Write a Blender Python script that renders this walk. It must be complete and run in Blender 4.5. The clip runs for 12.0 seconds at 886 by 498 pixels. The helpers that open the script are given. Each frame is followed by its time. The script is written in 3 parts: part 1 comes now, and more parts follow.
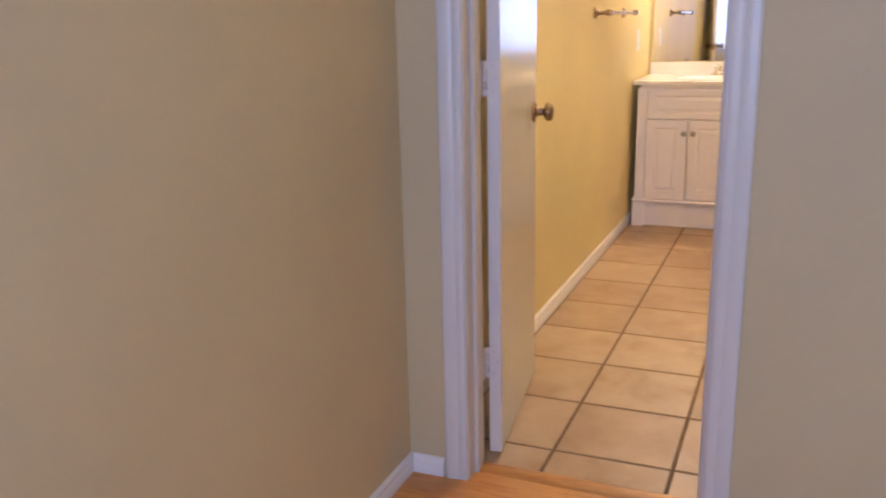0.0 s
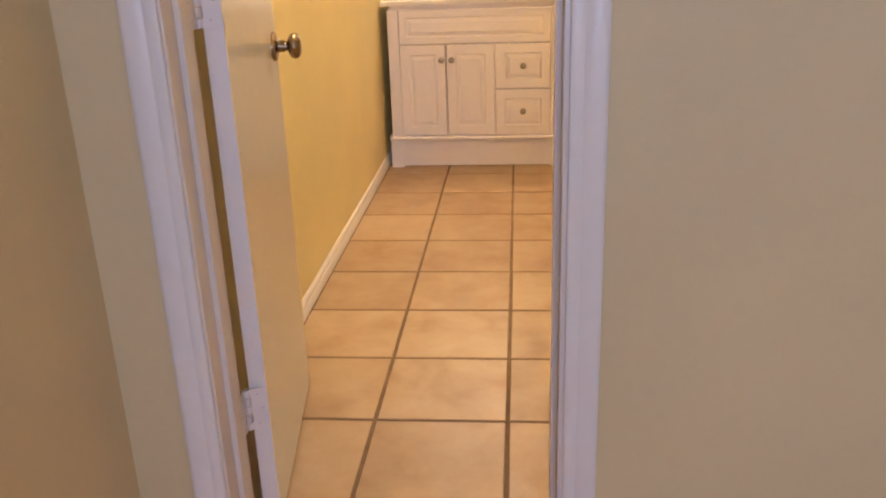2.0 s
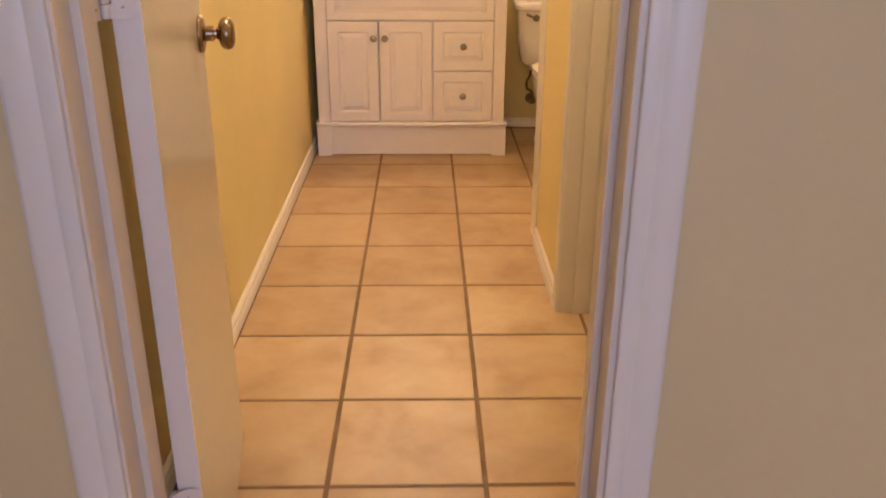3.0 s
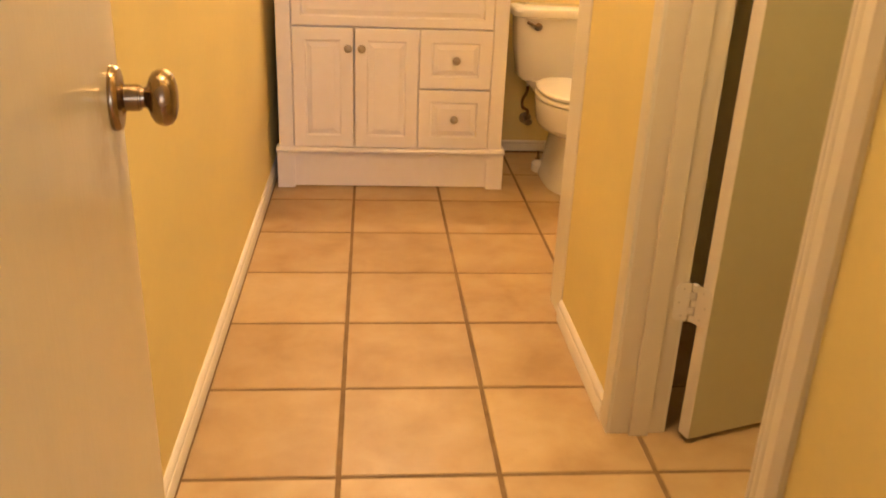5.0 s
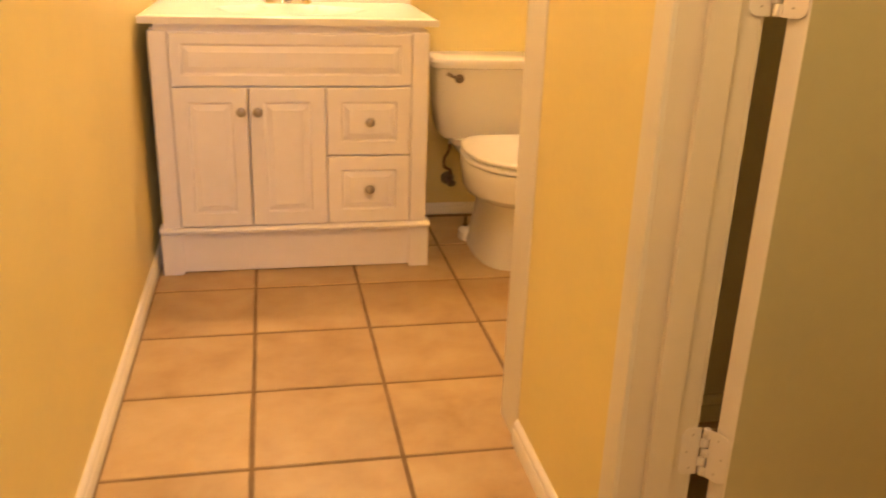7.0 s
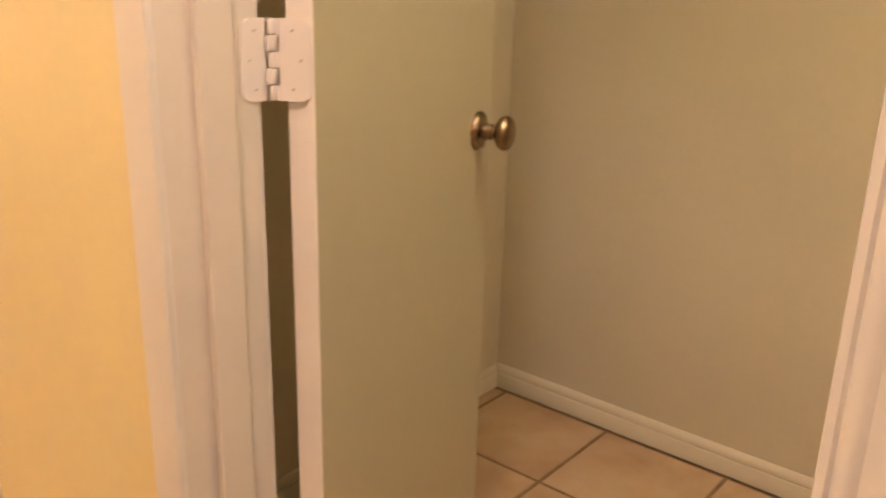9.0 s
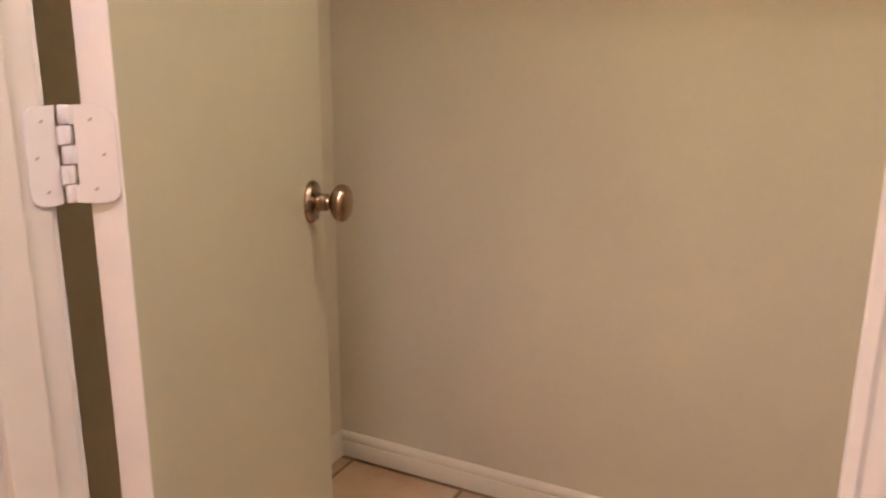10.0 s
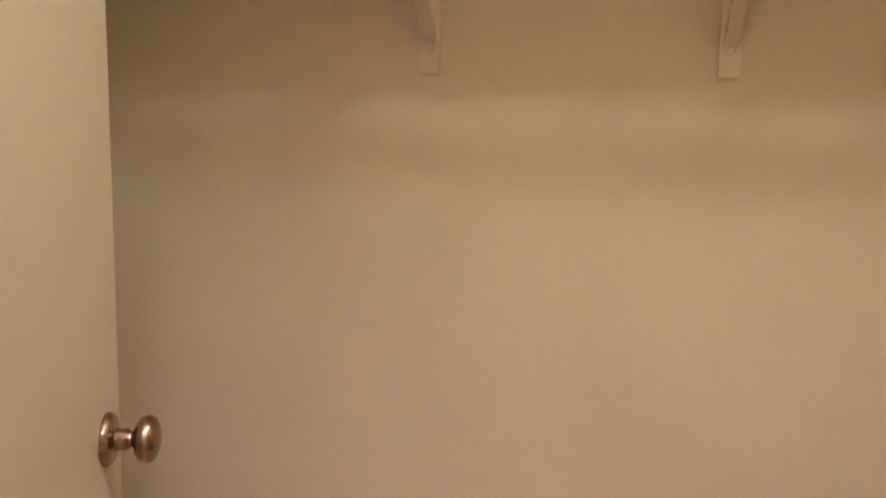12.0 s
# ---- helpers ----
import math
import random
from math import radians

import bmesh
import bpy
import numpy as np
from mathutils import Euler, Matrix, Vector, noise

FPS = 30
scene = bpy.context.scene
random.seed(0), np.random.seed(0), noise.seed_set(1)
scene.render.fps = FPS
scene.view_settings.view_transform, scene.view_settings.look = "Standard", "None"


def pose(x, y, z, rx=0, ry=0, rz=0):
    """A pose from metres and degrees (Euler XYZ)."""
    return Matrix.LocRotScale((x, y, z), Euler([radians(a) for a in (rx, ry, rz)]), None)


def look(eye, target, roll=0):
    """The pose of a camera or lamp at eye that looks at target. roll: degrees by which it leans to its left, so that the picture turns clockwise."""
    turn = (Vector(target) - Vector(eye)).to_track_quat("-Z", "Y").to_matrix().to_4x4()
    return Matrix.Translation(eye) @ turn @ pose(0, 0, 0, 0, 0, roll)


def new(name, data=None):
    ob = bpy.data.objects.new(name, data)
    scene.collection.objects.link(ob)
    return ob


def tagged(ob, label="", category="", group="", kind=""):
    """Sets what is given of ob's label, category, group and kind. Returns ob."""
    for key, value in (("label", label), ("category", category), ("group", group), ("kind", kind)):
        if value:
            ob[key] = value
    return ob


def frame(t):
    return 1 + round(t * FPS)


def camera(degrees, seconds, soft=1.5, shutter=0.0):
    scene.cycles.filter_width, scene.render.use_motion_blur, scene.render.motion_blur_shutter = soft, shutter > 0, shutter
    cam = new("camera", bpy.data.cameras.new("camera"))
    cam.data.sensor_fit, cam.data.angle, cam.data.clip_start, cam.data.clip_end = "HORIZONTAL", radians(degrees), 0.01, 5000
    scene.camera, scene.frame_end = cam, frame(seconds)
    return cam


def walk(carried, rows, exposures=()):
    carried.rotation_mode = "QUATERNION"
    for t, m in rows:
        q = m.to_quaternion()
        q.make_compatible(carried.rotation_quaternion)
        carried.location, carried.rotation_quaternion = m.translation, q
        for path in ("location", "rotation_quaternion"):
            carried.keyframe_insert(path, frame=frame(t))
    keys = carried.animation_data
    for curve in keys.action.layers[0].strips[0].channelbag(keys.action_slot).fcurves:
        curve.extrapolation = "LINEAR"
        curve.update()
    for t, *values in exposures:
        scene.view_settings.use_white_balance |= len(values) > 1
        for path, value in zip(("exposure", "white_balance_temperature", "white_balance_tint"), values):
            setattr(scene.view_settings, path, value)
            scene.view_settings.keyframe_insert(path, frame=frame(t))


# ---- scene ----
cam = camera(54.9, 12.0, soft=1.8, shutter=0.4)
PATH = [
    (0, (0.904, -1.834, 1.203), (0.153, -0.054, 0.686), -1.3),
    (0.5, (0.849, -1.707, 1.172), (0.287, 0.138, 0.643), -2.3),
    (1, (0.742, -1.536, 1.163), (0.341, 0.332, 0.57), -1.4),
    (1.5, (0.698, -1.366, 1.147), (0.422, 0.508, 0.504), -1.3),
    (2, (0.685, -1.185, 1.149), (0.507, 0.683, 0.457), -2.0),
    (2.5, (0.628, -1.002, 1.142), (0.551, 0.86, 0.416), -1.6),
    (3, (0.53, -0.804, 1.149), (0.571, 1.045, 0.387), 0.3),
    (3.2, (0.51, -0.715, 1.131), (0.58, 1.13, 0.364), 0.6),
    (4.8, (0.409, -0.16, 1.134), (0.559, 1.668, 0.338), 1.6),
    (5, (0.382, -0.098, 1.129), (0.553, 1.734, 0.346), 2.4),
    (5.5, (0.367, 0.035, 1.135), (0.551, 1.875, 0.372), 2.9),
    (6, (0.378, 0.14, 1.138), (0.561, 1.987, 0.394), 2.0),
    (6.5, (0.383, 0.238, 1.139), (0.589, 2.088, 0.408), 1.4),
    (6.7, (0.384, 0.302, 1.129), (0.643, 2.15, 0.411), 1.6),
    (8.3, (0.447, 0.611, 1.118), (1.553, 2.156, 0.492), 1.6),
    (8.5, (0.432, 0.623, 1.135), (1.656, 2.08, 0.518), 1.8),
    (9, (0.457, 0.724, 1.164), (1.924, 1.938, 0.551), 1.5),
    (9.5, (0.493, 0.77, 1.175), (2.109, 1.803, 0.606), 0.9),
    (10, (0.542, 0.83, 1.195), (2.259, 1.706, 0.663), 0.4),
    (10.5, (0.583, 0.888, 1.23), (2.374, 1.614, 0.718), 1.4),
    (11, (0.675, 0.872, 1.253), (2.486, 1.587, 0.797), 1.6),
    (11.5, (0.678, 0.913, 1.313), (2.552, 1.473, 0.893), 1.4),
    (12, (0.692, 1.006, 1.306), (2.634, 1.383, 1.015), 1.3),
]

# ---- exposure ----
EXPOSURES = [(0.0, 0.12, 5300, 9), (0.5, 0.40, 5600, 8), (1.5, 0.34, 6000, 8), (2.5, 0.13, 6000, 10), (3.2, 0.12, 6600, 12), (5.0, 0.3, 8000, 9), (6.7, 0.3, 8500, 12),
             (8.3, 0.34, 6700, 13), (8.7, 0.50, 5750, 18), (9.0, 0.57, 5300, 22), (9.5, 0.66, 4750, 28), (10.5, 0.62, 4600, 28), (12.0, 0.62, 4600, 29)]
walk(cam, [(t, look(eye, target, roll)) for t, eye, target, roll in PATH], EXPOSURES)

# ---- plan (metres) ----
PITCH = 0.336            # floor tile pitch
TX, TY = 0.32, 0.0       # one crossing of the tile joints
WX = -0.012              # west wall face
NY = 3.735               # north wall face
D0, D1 = 0.095, 0.215    # wall between bedroom and bathroom
CX0, CX1 = 0.927, 1.048  # wall between passage and closet
CN = 2.062               # closet north face
EX = 2.34                # closet east face
CEIL = 2.44
BX0, BX1 = 0.152, 0.751  # bathroom door opening between jambs
CY0, CY1 = 0.812, 1.483  # closet opening between jambs

# ---- world and lights ----
world = bpy.data.worlds.new("world")
scene.world = world
world.use_nodes = True
wn = world.node_tree
sky = wn.nodes.new("ShaderNodeTexSky")
sky.sky_type = "NISHITA"
sky.sun_disc = False
sky.sun_elevation, sky.sun_rotation = radians(20), radians(233)
wn.links.new(sky.outputs[0], wn.nodes["Background"].inputs[0])
wn.nodes["Background"].inputs[1].default_value = 0.12

sun = new("sun", bpy.data.lights.new("sun", "SUN"))
sun.data.energy, sun.data.angle, sun.data.color = 5.0, radians(0.5), (1, 0.95, 0.88)
sun.matrix_world = look((0, 0, 5), (1.2, 0.9, 4.45))

VANITY_LIGHT = (1.0, 0.71, 0.49)
VANITY_POWER = 190.0
PASSAGE_POWER = 100.0
CLOSET_LIGHT = (1.0, 0.76, 0.39)
CLOSET_POWER = 70.0
WINDOW_LIGHT = (0.55, 0.62, 1.0)
WINDOW_POWER = 31.0


# ---- mesh helpers ----
def box(bm, x0, x1, y0, y1, z0, z1, bevel=0.0):
    vs = [bm.verts.new(c) for c in ((x0, y0, z0), (x1, y0, z0), (x1, y1, z0), (x0, y1, z0),
                                    (x0, y0, z1), (x1, y0, z1), (x1, y1, z1), (x0, y1, z1))]
    fs = [bm.faces.new([vs[i] for i in f]) for f in
          ((3, 2, 1, 0), (4, 5, 6, 7), (0, 1, 5, 4), (1, 2, 6, 5), (2, 3, 7, 6), (3, 0, 4, 7))]
    if bevel:
        es = list({e for f in fs for e in f.edges})
        bmesh.ops.bevel(bm, geom=es, offset=bevel, segments=2, profile=0.6, affect="EDGES")
    return fs


def sweep(bm, profile, p0, p1, side, up=(0, 0, 1), miter0=0.0, miter1=0.0):
    """Pull a profile of (out, along-up) points from p0 to p1; miters shift the ends by the profile's second number."""
    p0, p1, side, up = Vector(p0), Vector(p1), Vector(side), Vector(up)
    d = (p1 - p0).normalized()
    a = [bm.verts.new(p0 + side * o + up * h + d * (miter0 * h)) for o, h in profile]
    b = [bm.verts.new(p1 + side * o + up * h - d * (miter1 * h)) for o, h in profile]
    n = len(profile)
    for i in range(n):
        j = (i + 1) % n
        bm.faces.new((a[i], a[j], b[j], b[i]))
    bm.faces.new(a[::-1])
    bm.faces.new(b)
    bmesh.ops.recalc_face_normals(bm, faces=bm.faces[:])


def lathe(bm, profile, m=Matrix(), seg=32, sy=1.0, sx=1.0):
    """Turn (radius, height) points round the local z axis."""
    rings = []
    for r, h in profile:
        if r < 1e-6:
            rings.append([bm.verts.new(m @ Vector((0, 0, h)))])
        else:
            rings.append([bm.verts.new(m @ Vector((sx * r * math.cos(2 * math.pi * k / seg),
                                                   sy * r * math.sin(2 * math.pi * k / seg), h))) for k in range(seg)])
    for a, b in zip(rings, rings[1:]):
        for k in range(seg):
            k2 = (k + 1) % seg
            if len(a) == 1 and len(b) == 1:
                continue
            if len(a) == 1:
                bm.faces.new((a[0], b[k], b[k2]))
            elif len(b) == 1:
                bm.faces.new((a[k], a[k2], b[0]))
            else:
                bm.faces.new((a[k], a[k2], b[k2], b[k]))
    bmesh.ops.recalc_face_normals(bm, faces=bm.faces[:])


def tube(bm, pts, r, seg=12):
    """A round tube along points."""
    pts = [Vector(p) for p in pts]
    rings = []
    for i, p in enumerate(pts):
        d = (pts[min(i + 1, len(pts) - 1)] - pts[max(i - 1, 0)]).normalized()
        q = d.to_track_quat("Z", "Y")
        rr = r[i] if isinstance(r, (list, tuple)) else r
        rings.append([bm.verts.new(p + q @ Vector((rr * math.cos(2 * math.pi * k / seg), rr * math.sin(2 * math.pi * k / seg), 0))) for k in range(seg)])
    for a, b in zip(rings, rings[1:]):
        for k in range(seg):
            bm.faces.new((a[k], a[(k + 1) % seg], b[(k + 1) % seg], b[k]))
    bm.faces.new(rings[0][::-1])
    bm.faces.new(rings[-1])
    bmesh.ops.recalc_face_normals(bm, faces=bm.faces[:])


def smooth_points(pts, n=6):
    """Catmull-Rom points through a few given ones."""
    pts = [Vector(p) for p in pts]
    out = []
    for i in range(len(pts) - 1):
        a, b, c, d = pts[max(i - 1, 0)], pts[i], pts[i + 1], pts[min(i + 2, len(pts) - 1)]
        for k in range(n):
            t = k / n
            out.append(0.5 * ((2 * b) + (c - a) * t + (2 * a - 5 * b + 4 * c - d) * t * t + (3 * b - a - 3 * c + d) * t ** 3))
    return out + [pts[-1]]


def loft(bm, sections, seg=40, cap=True, square_back=False):
    """Rings of (cx, cy, z, rx, ry_front, ry_back, power), front towards -y."""
    rings = []
    for cx, cy, z, rx, rf, rb, pw in sections:
        ring = []
        for k in range(seg):
            a = 2 * math.pi * k / seg
            c, s = math.cos(a), math.sin(a)
            x = rx * math.copysign(abs(c) ** (2 / pw), c)
            ry = rb if s > 0 else rf
            if s > 0 and square_back:
                x = rx * math.copysign(abs(c) ** (1.1 / pw), c)
            y = ry * math.copysign(abs(s) ** (2 / pw), s)
            ring.append(bm.verts.new((cx + x, cy + y, z)))
        rings.append(ring)
    for a, b in zip(rings, rings[1:]):
        for k in range(seg):
            bm.faces.new((a[k], a[(k + 1) % seg], b[(k + 1) % seg], b[k]))
    if cap:
        bm.faces.new(rings[0][::-1])
        bm.faces.new(rings[-1])
    bmesh.ops.recalc_face_normals(bm, faces=bm.faces[:])


def part(name, bm, material, parent=None, label="", smooth=False):
    me = bpy.data.meshes.new(name)
    if smooth:
        for f in bm.faces:
            f.smooth = True
        for e in bm.edges:
            if len(e.link_faces) == 2 and e.calc_face_angle(0) > radians(38):
                e.smooth = False
    bm.to_mesh(me)
    bm.free()
    for m in (material if isinstance(material, (list, tuple)) else [material]):
        me.materials.append(m)
    ob = new(name, me)
    if parent is not None:
        ob.parent = parent
    return tagged(ob, label)


def empty(name, at=(0, 0, 0)):
    ob = new(name)
    ob.location = at
    ob.empty_display_size = 0.1
    return ob


# ---- materials ----
def material(name, rough=0.5, metal=0.0, base=(0.8, 0.8, 0.8), spec=0.5, coat=0.0):
    m = bpy.data.materials.new(name)
    m.use_nodes = True
    nt = m.node_tree
    b = nt.nodes["Principled BSDF"]
    b.inputs["Base Color"].default_value = (*base, 1)
    b.inputs["Roughness"].default_value = rough
    b.inputs["Metallic"].default_value = metal
    b.inputs["Specular IOR Level"].default_value = spec
    b.inputs["Coat Weight"].default_value = coat
    return m, nt, b


def coords(nt, scale=(1, 1, 1)):
    g = nt.nodes.new("ShaderNodeNewGeometry")
    mp = nt.nodes.new("ShaderNodeMapping")
    mp.inputs["Scale"].default_value = scale
    nt.links.new(g.outputs["Position"], mp.inputs["Vector"])
    return mp.outputs[0]


def noise_tex(nt, vec, scale, detail=4, rough=0.55, distort=0.0):
    n = nt.nodes.new("ShaderNodeTexNoise")
    n.inputs["Scale"].default_value = scale
    n.inputs["Detail"].default_value = detail
    n.inputs["Roughness"].default_value = rough
    n.inputs["Distortion"].default_value = distort
    nt.links.new(vec, n.inputs["Vector"])
    return n.outputs["Fac"]


def ramp(nt, fac, stops):
    r = nt.nodes.new("ShaderNodeValToRGB")
    e = r.color_ramp.elements
    while len(e) < len(stops):
        e.new(0.5)
    for el, (p, c) in zip(e, stops):
        el.position = p
        el.color = (*c, 1) if len(c) == 3 else (c[0], c[0], c[0], 1)
    nt.links.new(fac, r.inputs["Fac"])
    return r.outputs["Color"]


def mix(nt, fac, a, b, kind="MIX"):
    n = nt.nodes.new("ShaderNodeMix")
    n.data_type, n.blend_type = "RGBA", kind
    for v, i in ((fac, 0), (a, 6), (b, 7)):
        if isinstance(v, (int, float)):
            n.inputs[i].default_value = v
        elif isinstance(v, tuple):
            n.inputs[i].default_value = (*v, 1)
        else:
            nt.links.new(v, n.inputs[i])
    return n.outputs[2]


def bump(nt, b, height, strength=0.2, dist=0.002):
    n = nt.nodes.new("ShaderNodeBump")
    n.inputs["Strength"].default_value = strength
    n.inputs["Distance"].default_value = dist
    nt.links.new(height, n.inputs["Height"])
    nt.links.new(n.outputs[0], b.inputs["Normal"])


def scaled(c, k):
    return tuple(min(1.0, v * k) for v in c)


def wall_paint(name, base, rough=0.55, texture=0.35):
    """Rolled paint over lightly textured plasterboard, with faint scuffs."""
    m, nt, b = material(name, rough, base=base, spec=0.35)
    v = coords(nt)
    big = ramp(nt, noise_tex(nt, v, 1.6, 3), [(0.3, scaled(base, 0.95)), (0.7, scaled(base, 1.04))])
    fine = ramp(nt, noise_tex(nt, v, 55, 5), [(0.3, (0.96,)), (0.7, (1.0,))])
    col = mix(nt, 0.6, big, fine, "MULTIPLY")
    marks = ramp(nt, noise_tex(nt, v, 9, 6, 0.7, 1.5), [(0.66, (0.0,)), (0.74, (1.0,))])
    col = mix(nt, mix(nt, 1.0, marks, (0.10, 0.10, 0.10), "MULTIPLY"), col, scaled(base, 0.8))
    nt.links.new(col, b.inputs["Base Color"])
    bump(nt, b, noise_tex(nt, v, 260, 4, 0.6), texture, 0.0009)
    return m


def trim_paint(name, base, rough=0.32, brushed=False):
    """Semi-gloss enamel with a faint unevenness, or with upright brush marks."""
    m, nt, b = material(name, rough, base=base, spec=0.45)
    v = coords(nt)
    col = ramp(nt, noise_tex(nt, v, 1.7, 2), [(0.25, scaled(base, 0.965)), (0.75, base)])
    dust = ramp(nt, noise_tex(nt, v, 30, 3), [(0.35, (0.985, 0.98, 0.97)), (0.65, (1.0, 1.0, 1.0))])
    nt.links.new(mix(nt, 1.0, col, dust, "MULTIPLY"), b.inputs["Base Color"])
    if brushed:
        bump(nt, b, noise_tex(nt, coords(nt, (1, 1, 0.03)), 130, 4, 0.6), 0.16, 0.0007)
    else:
        bump(nt, b, noise_tex(nt, v, 45, 2), 0.05, 0.0008)
    return m


YELLOW = wall_paint("yellow_paint", (0.77, 0.65, 0.32))
BEIGE = wall_paint("beige_paint", (0.635, 0.515, 0.29))
CREAM = wall_paint("cream_paint", (0.615, 0.55, 0.388))
CEILING_PAINT = wall_paint("ceiling_paint", (0.78, 0.76, 0.71), 0.8, 0.8)
TRIM = trim_paint("white_trim_enamel", (0.74, 0.70, 0.635))
DOOR_PAINT = trim_paint("white_door_enamel", (0.67, 0.645, 0.51), 0.19, True)
CABINET = trim_paint("white_cabinet_lacquer", (0.90, 0.86, 0.88), 0.3)
# white edges of door_2; on door_1 the edges' light is put into the colour
LIT_EDGE_PAINT = trim_paint("lit_white_edge_enamel", (0.79, 0.735, 0.665), 0.34)
CLOSET_DOOR = trim_paint("cream_door_enamel", (0.505, 0.466, 0.31), 0.34)
# white jambs; the warm light falling on them is put into this colour
JAMB_PAINT = trim_paint("warm_lit_jamb_enamel", (0.69, 0.63, 0.545), 0.34)
BASE_TRIM = trim_paint("white_baseboard_enamel", (0.86, 0.82, 0.78), 0.26)
CREAM_TRIM = trim_paint("cream_trim_enamel", (0.68, 0.61, 0.46), 0.34)
HINGE_PAINT = trim_paint("painted_hinge", (0.74, 0.69, 0.64), 0.35)


def tile_material():
    m, nt, b = material("beige_ceramic_tile", 0.34, spec=0.36)
    info = nt.nodes.new("ShaderNodeObjectInfo")
    g = nt.nodes.new("ShaderNodeNewGeometry")
    off = nt.nodes.new("ShaderNodeVectorMath")
    off.operation = "ADD"
    sc = nt.nodes.new("ShaderNodeVectorMath")
    sc.operation = "SCALE"
    sc.inputs[0].default_value = (7.0, 13.0, 5.0)
    nt.links.new(info.outputs["Random"], sc.inputs["Scale"])
    nt.links.new(g.outputs["Position"], off.inputs[0])
    nt.links.new(sc.outputs[0], off.inputs[1])
    v = off.outputs[0]
    cloud = ramp(nt, noise_tex(nt, v, 6, 5, 0.55, 0.2),
                 [(0.28, (0.41, 0.265, 0.135)), (0.43, (0.475, 0.325, 0.178)), (0.58, (0.52, 0.370, 0.21)), (0.78, (0.57, 0.425, 0.26))])
    tone = ramp(nt, info.outputs["Random"], [(0.0, (0.85, 0.82, 0.79)), (1.0, (1.0, 1.0, 1.0))])
    col = mix(nt, 1.0, cloud, tone, "MULTIPLY")
    specks = ramp(nt, noise_tex(nt, v, 55, 3, 0.5, 0.2), [(0.60, (0.0,)), (0.90, (0.25,))])
    col = mix(nt, specks, col, (0.34, 0.20, 0.11))
    nt.links.new(col, b.inputs["Base Color"])
    nt.links.new(ramp(nt, noise_tex(nt, v, 18, 5), [(0.3, (0.33,)), (0.7, (0.44,))]), b.inputs["Roughness"])
    bump(nt, b, noise_tex(nt, v, 12, 5, 0.55), 0.3, 0.0018)
    return m


def grout_material():
    m, nt, b = material("brown_grout", 0.9)
    v = coords(nt)
    nt.links.new(ramp(nt, noise_tex(nt, v, 12, 6), [(0.3, (0.165, 0.10, 0.052)), (0.7, (0.26, 0.17, 0.09))]), b.inputs["Base Color"])
    bump(nt, b, noise_tex(nt, v, 300, 4), 0.5, 0.001)
    return m


def wood_floor_material(name="orange_laminate", k=1.0):
    m, nt, b = material(name, 0.32)
    info = nt.nodes.new("ShaderNodeObjectInfo")
    v = coords(nt, (1.2, 14, 1))
    grain = noise_tex(nt, v, 6, 7, 0.6, 1.0)
    col = ramp(nt, grain, [(0.3, scaled((0.52, 0.195, 0.035), k)), (0.55, scaled((0.64, 0.29, 0.065), k)), (0.75, scaled((0.70, 0.35, 0.095), k))])
    tone = ramp(nt, info.outputs["Random"], [(0.0, (0.85, 0.82, 0.8)), (1.0, (1.0, 1.0, 1.0))])
    nt.links.new(mix(nt, 1.0, col, tone, "MULTIPLY"), b.inputs["Base Color"])
    bump(nt, b, grain, 0.1, 0.0006)
    return m


def metal_material(name, base, rough, tarnish):
    m, nt, b = material(name, rough, 1.0, base)
    v = coords(nt)
    nt.links.new(ramp(nt, noise_tex(nt, v, 45, 5, 0.65), [(0.35, tarnish), (0.65, base)]), b.inputs["Base Color"])
    nt.links.new(ramp(nt, noise_tex(nt, v, 25, 2), [(0.3, (rough * 0.92,)), (0.7, (rough * 1.12,))]), b.inputs["Roughness"])
    return m


def tint_patch(m, at, reach, tint):
    """Darker tint on paint round a place, with a ragged outline."""
    nt = m.node_tree
    b = nt.nodes["Principled BSDF"]
    src = b.inputs["Base Color"].links[0].from_socket
    g = nt.nodes.new("ShaderNodeNewGeometry")
    mp = nt.nodes.new("ShaderNodeMapping")
    mp.vector_type = "POINT"
    mp.inputs["Location"].default_value = tuple(-p / r for p, r in zip(at, reach))
    mp.inputs["Scale"].default_value = tuple(1 / r for r in reach)
    nt.links.new(g.outputs["Position"], mp.inputs["Vector"])
    ln = nt.nodes.new("ShaderNodeVectorMath")
    ln.operation = "LENGTH"
    nt.links.new(mp.outputs[0], ln.inputs[0])
    near = ramp(nt, ln.outputs["Value"], [(0.1, (1.0,)), (1.0, (0.0,))])
    rag = ramp(nt, noise_tex(nt, coords(nt), 26, 4), [(0.35, (0.1,)), (0.65, (1.0,))])
    f = mix(nt, 1.0, near, rag, "MULTIPLY")
    nt.links.new(mix(nt, f, src, mix(nt, 1.0, src, tint, "MULTIPLY")), b.inputs["Base Color"])


tint_patch(DOOR_PAINT, (1.545, 1.58, 0.905), (0.11, 0.11, 0.06), (0.74, 0.68, 0.60))
tint_patch(DOOR_PAINT, (0.14, 0.70, 0.90), (0.09, 0.09, 0.07), (0.78, 0.72, 0.64))
TILE, GROUT, LAMINATE = tile_material(), grout_material(), wood_floor_material()
NICKEL = metal_material("worn_antique_nickel", (0.36, 0.27, 0.165), 0.25, (0.25, 0.175, 0.105))
PULL_METAL = metal_material("brushed_nickel", (0.46, 0.41, 0.35), 0.35, (0.34, 0.29, 0.24))
CHROME = metal_material("chrome", (0.75, 0.74, 0.72), 0.12, (0.6, 0.58, 0.55))
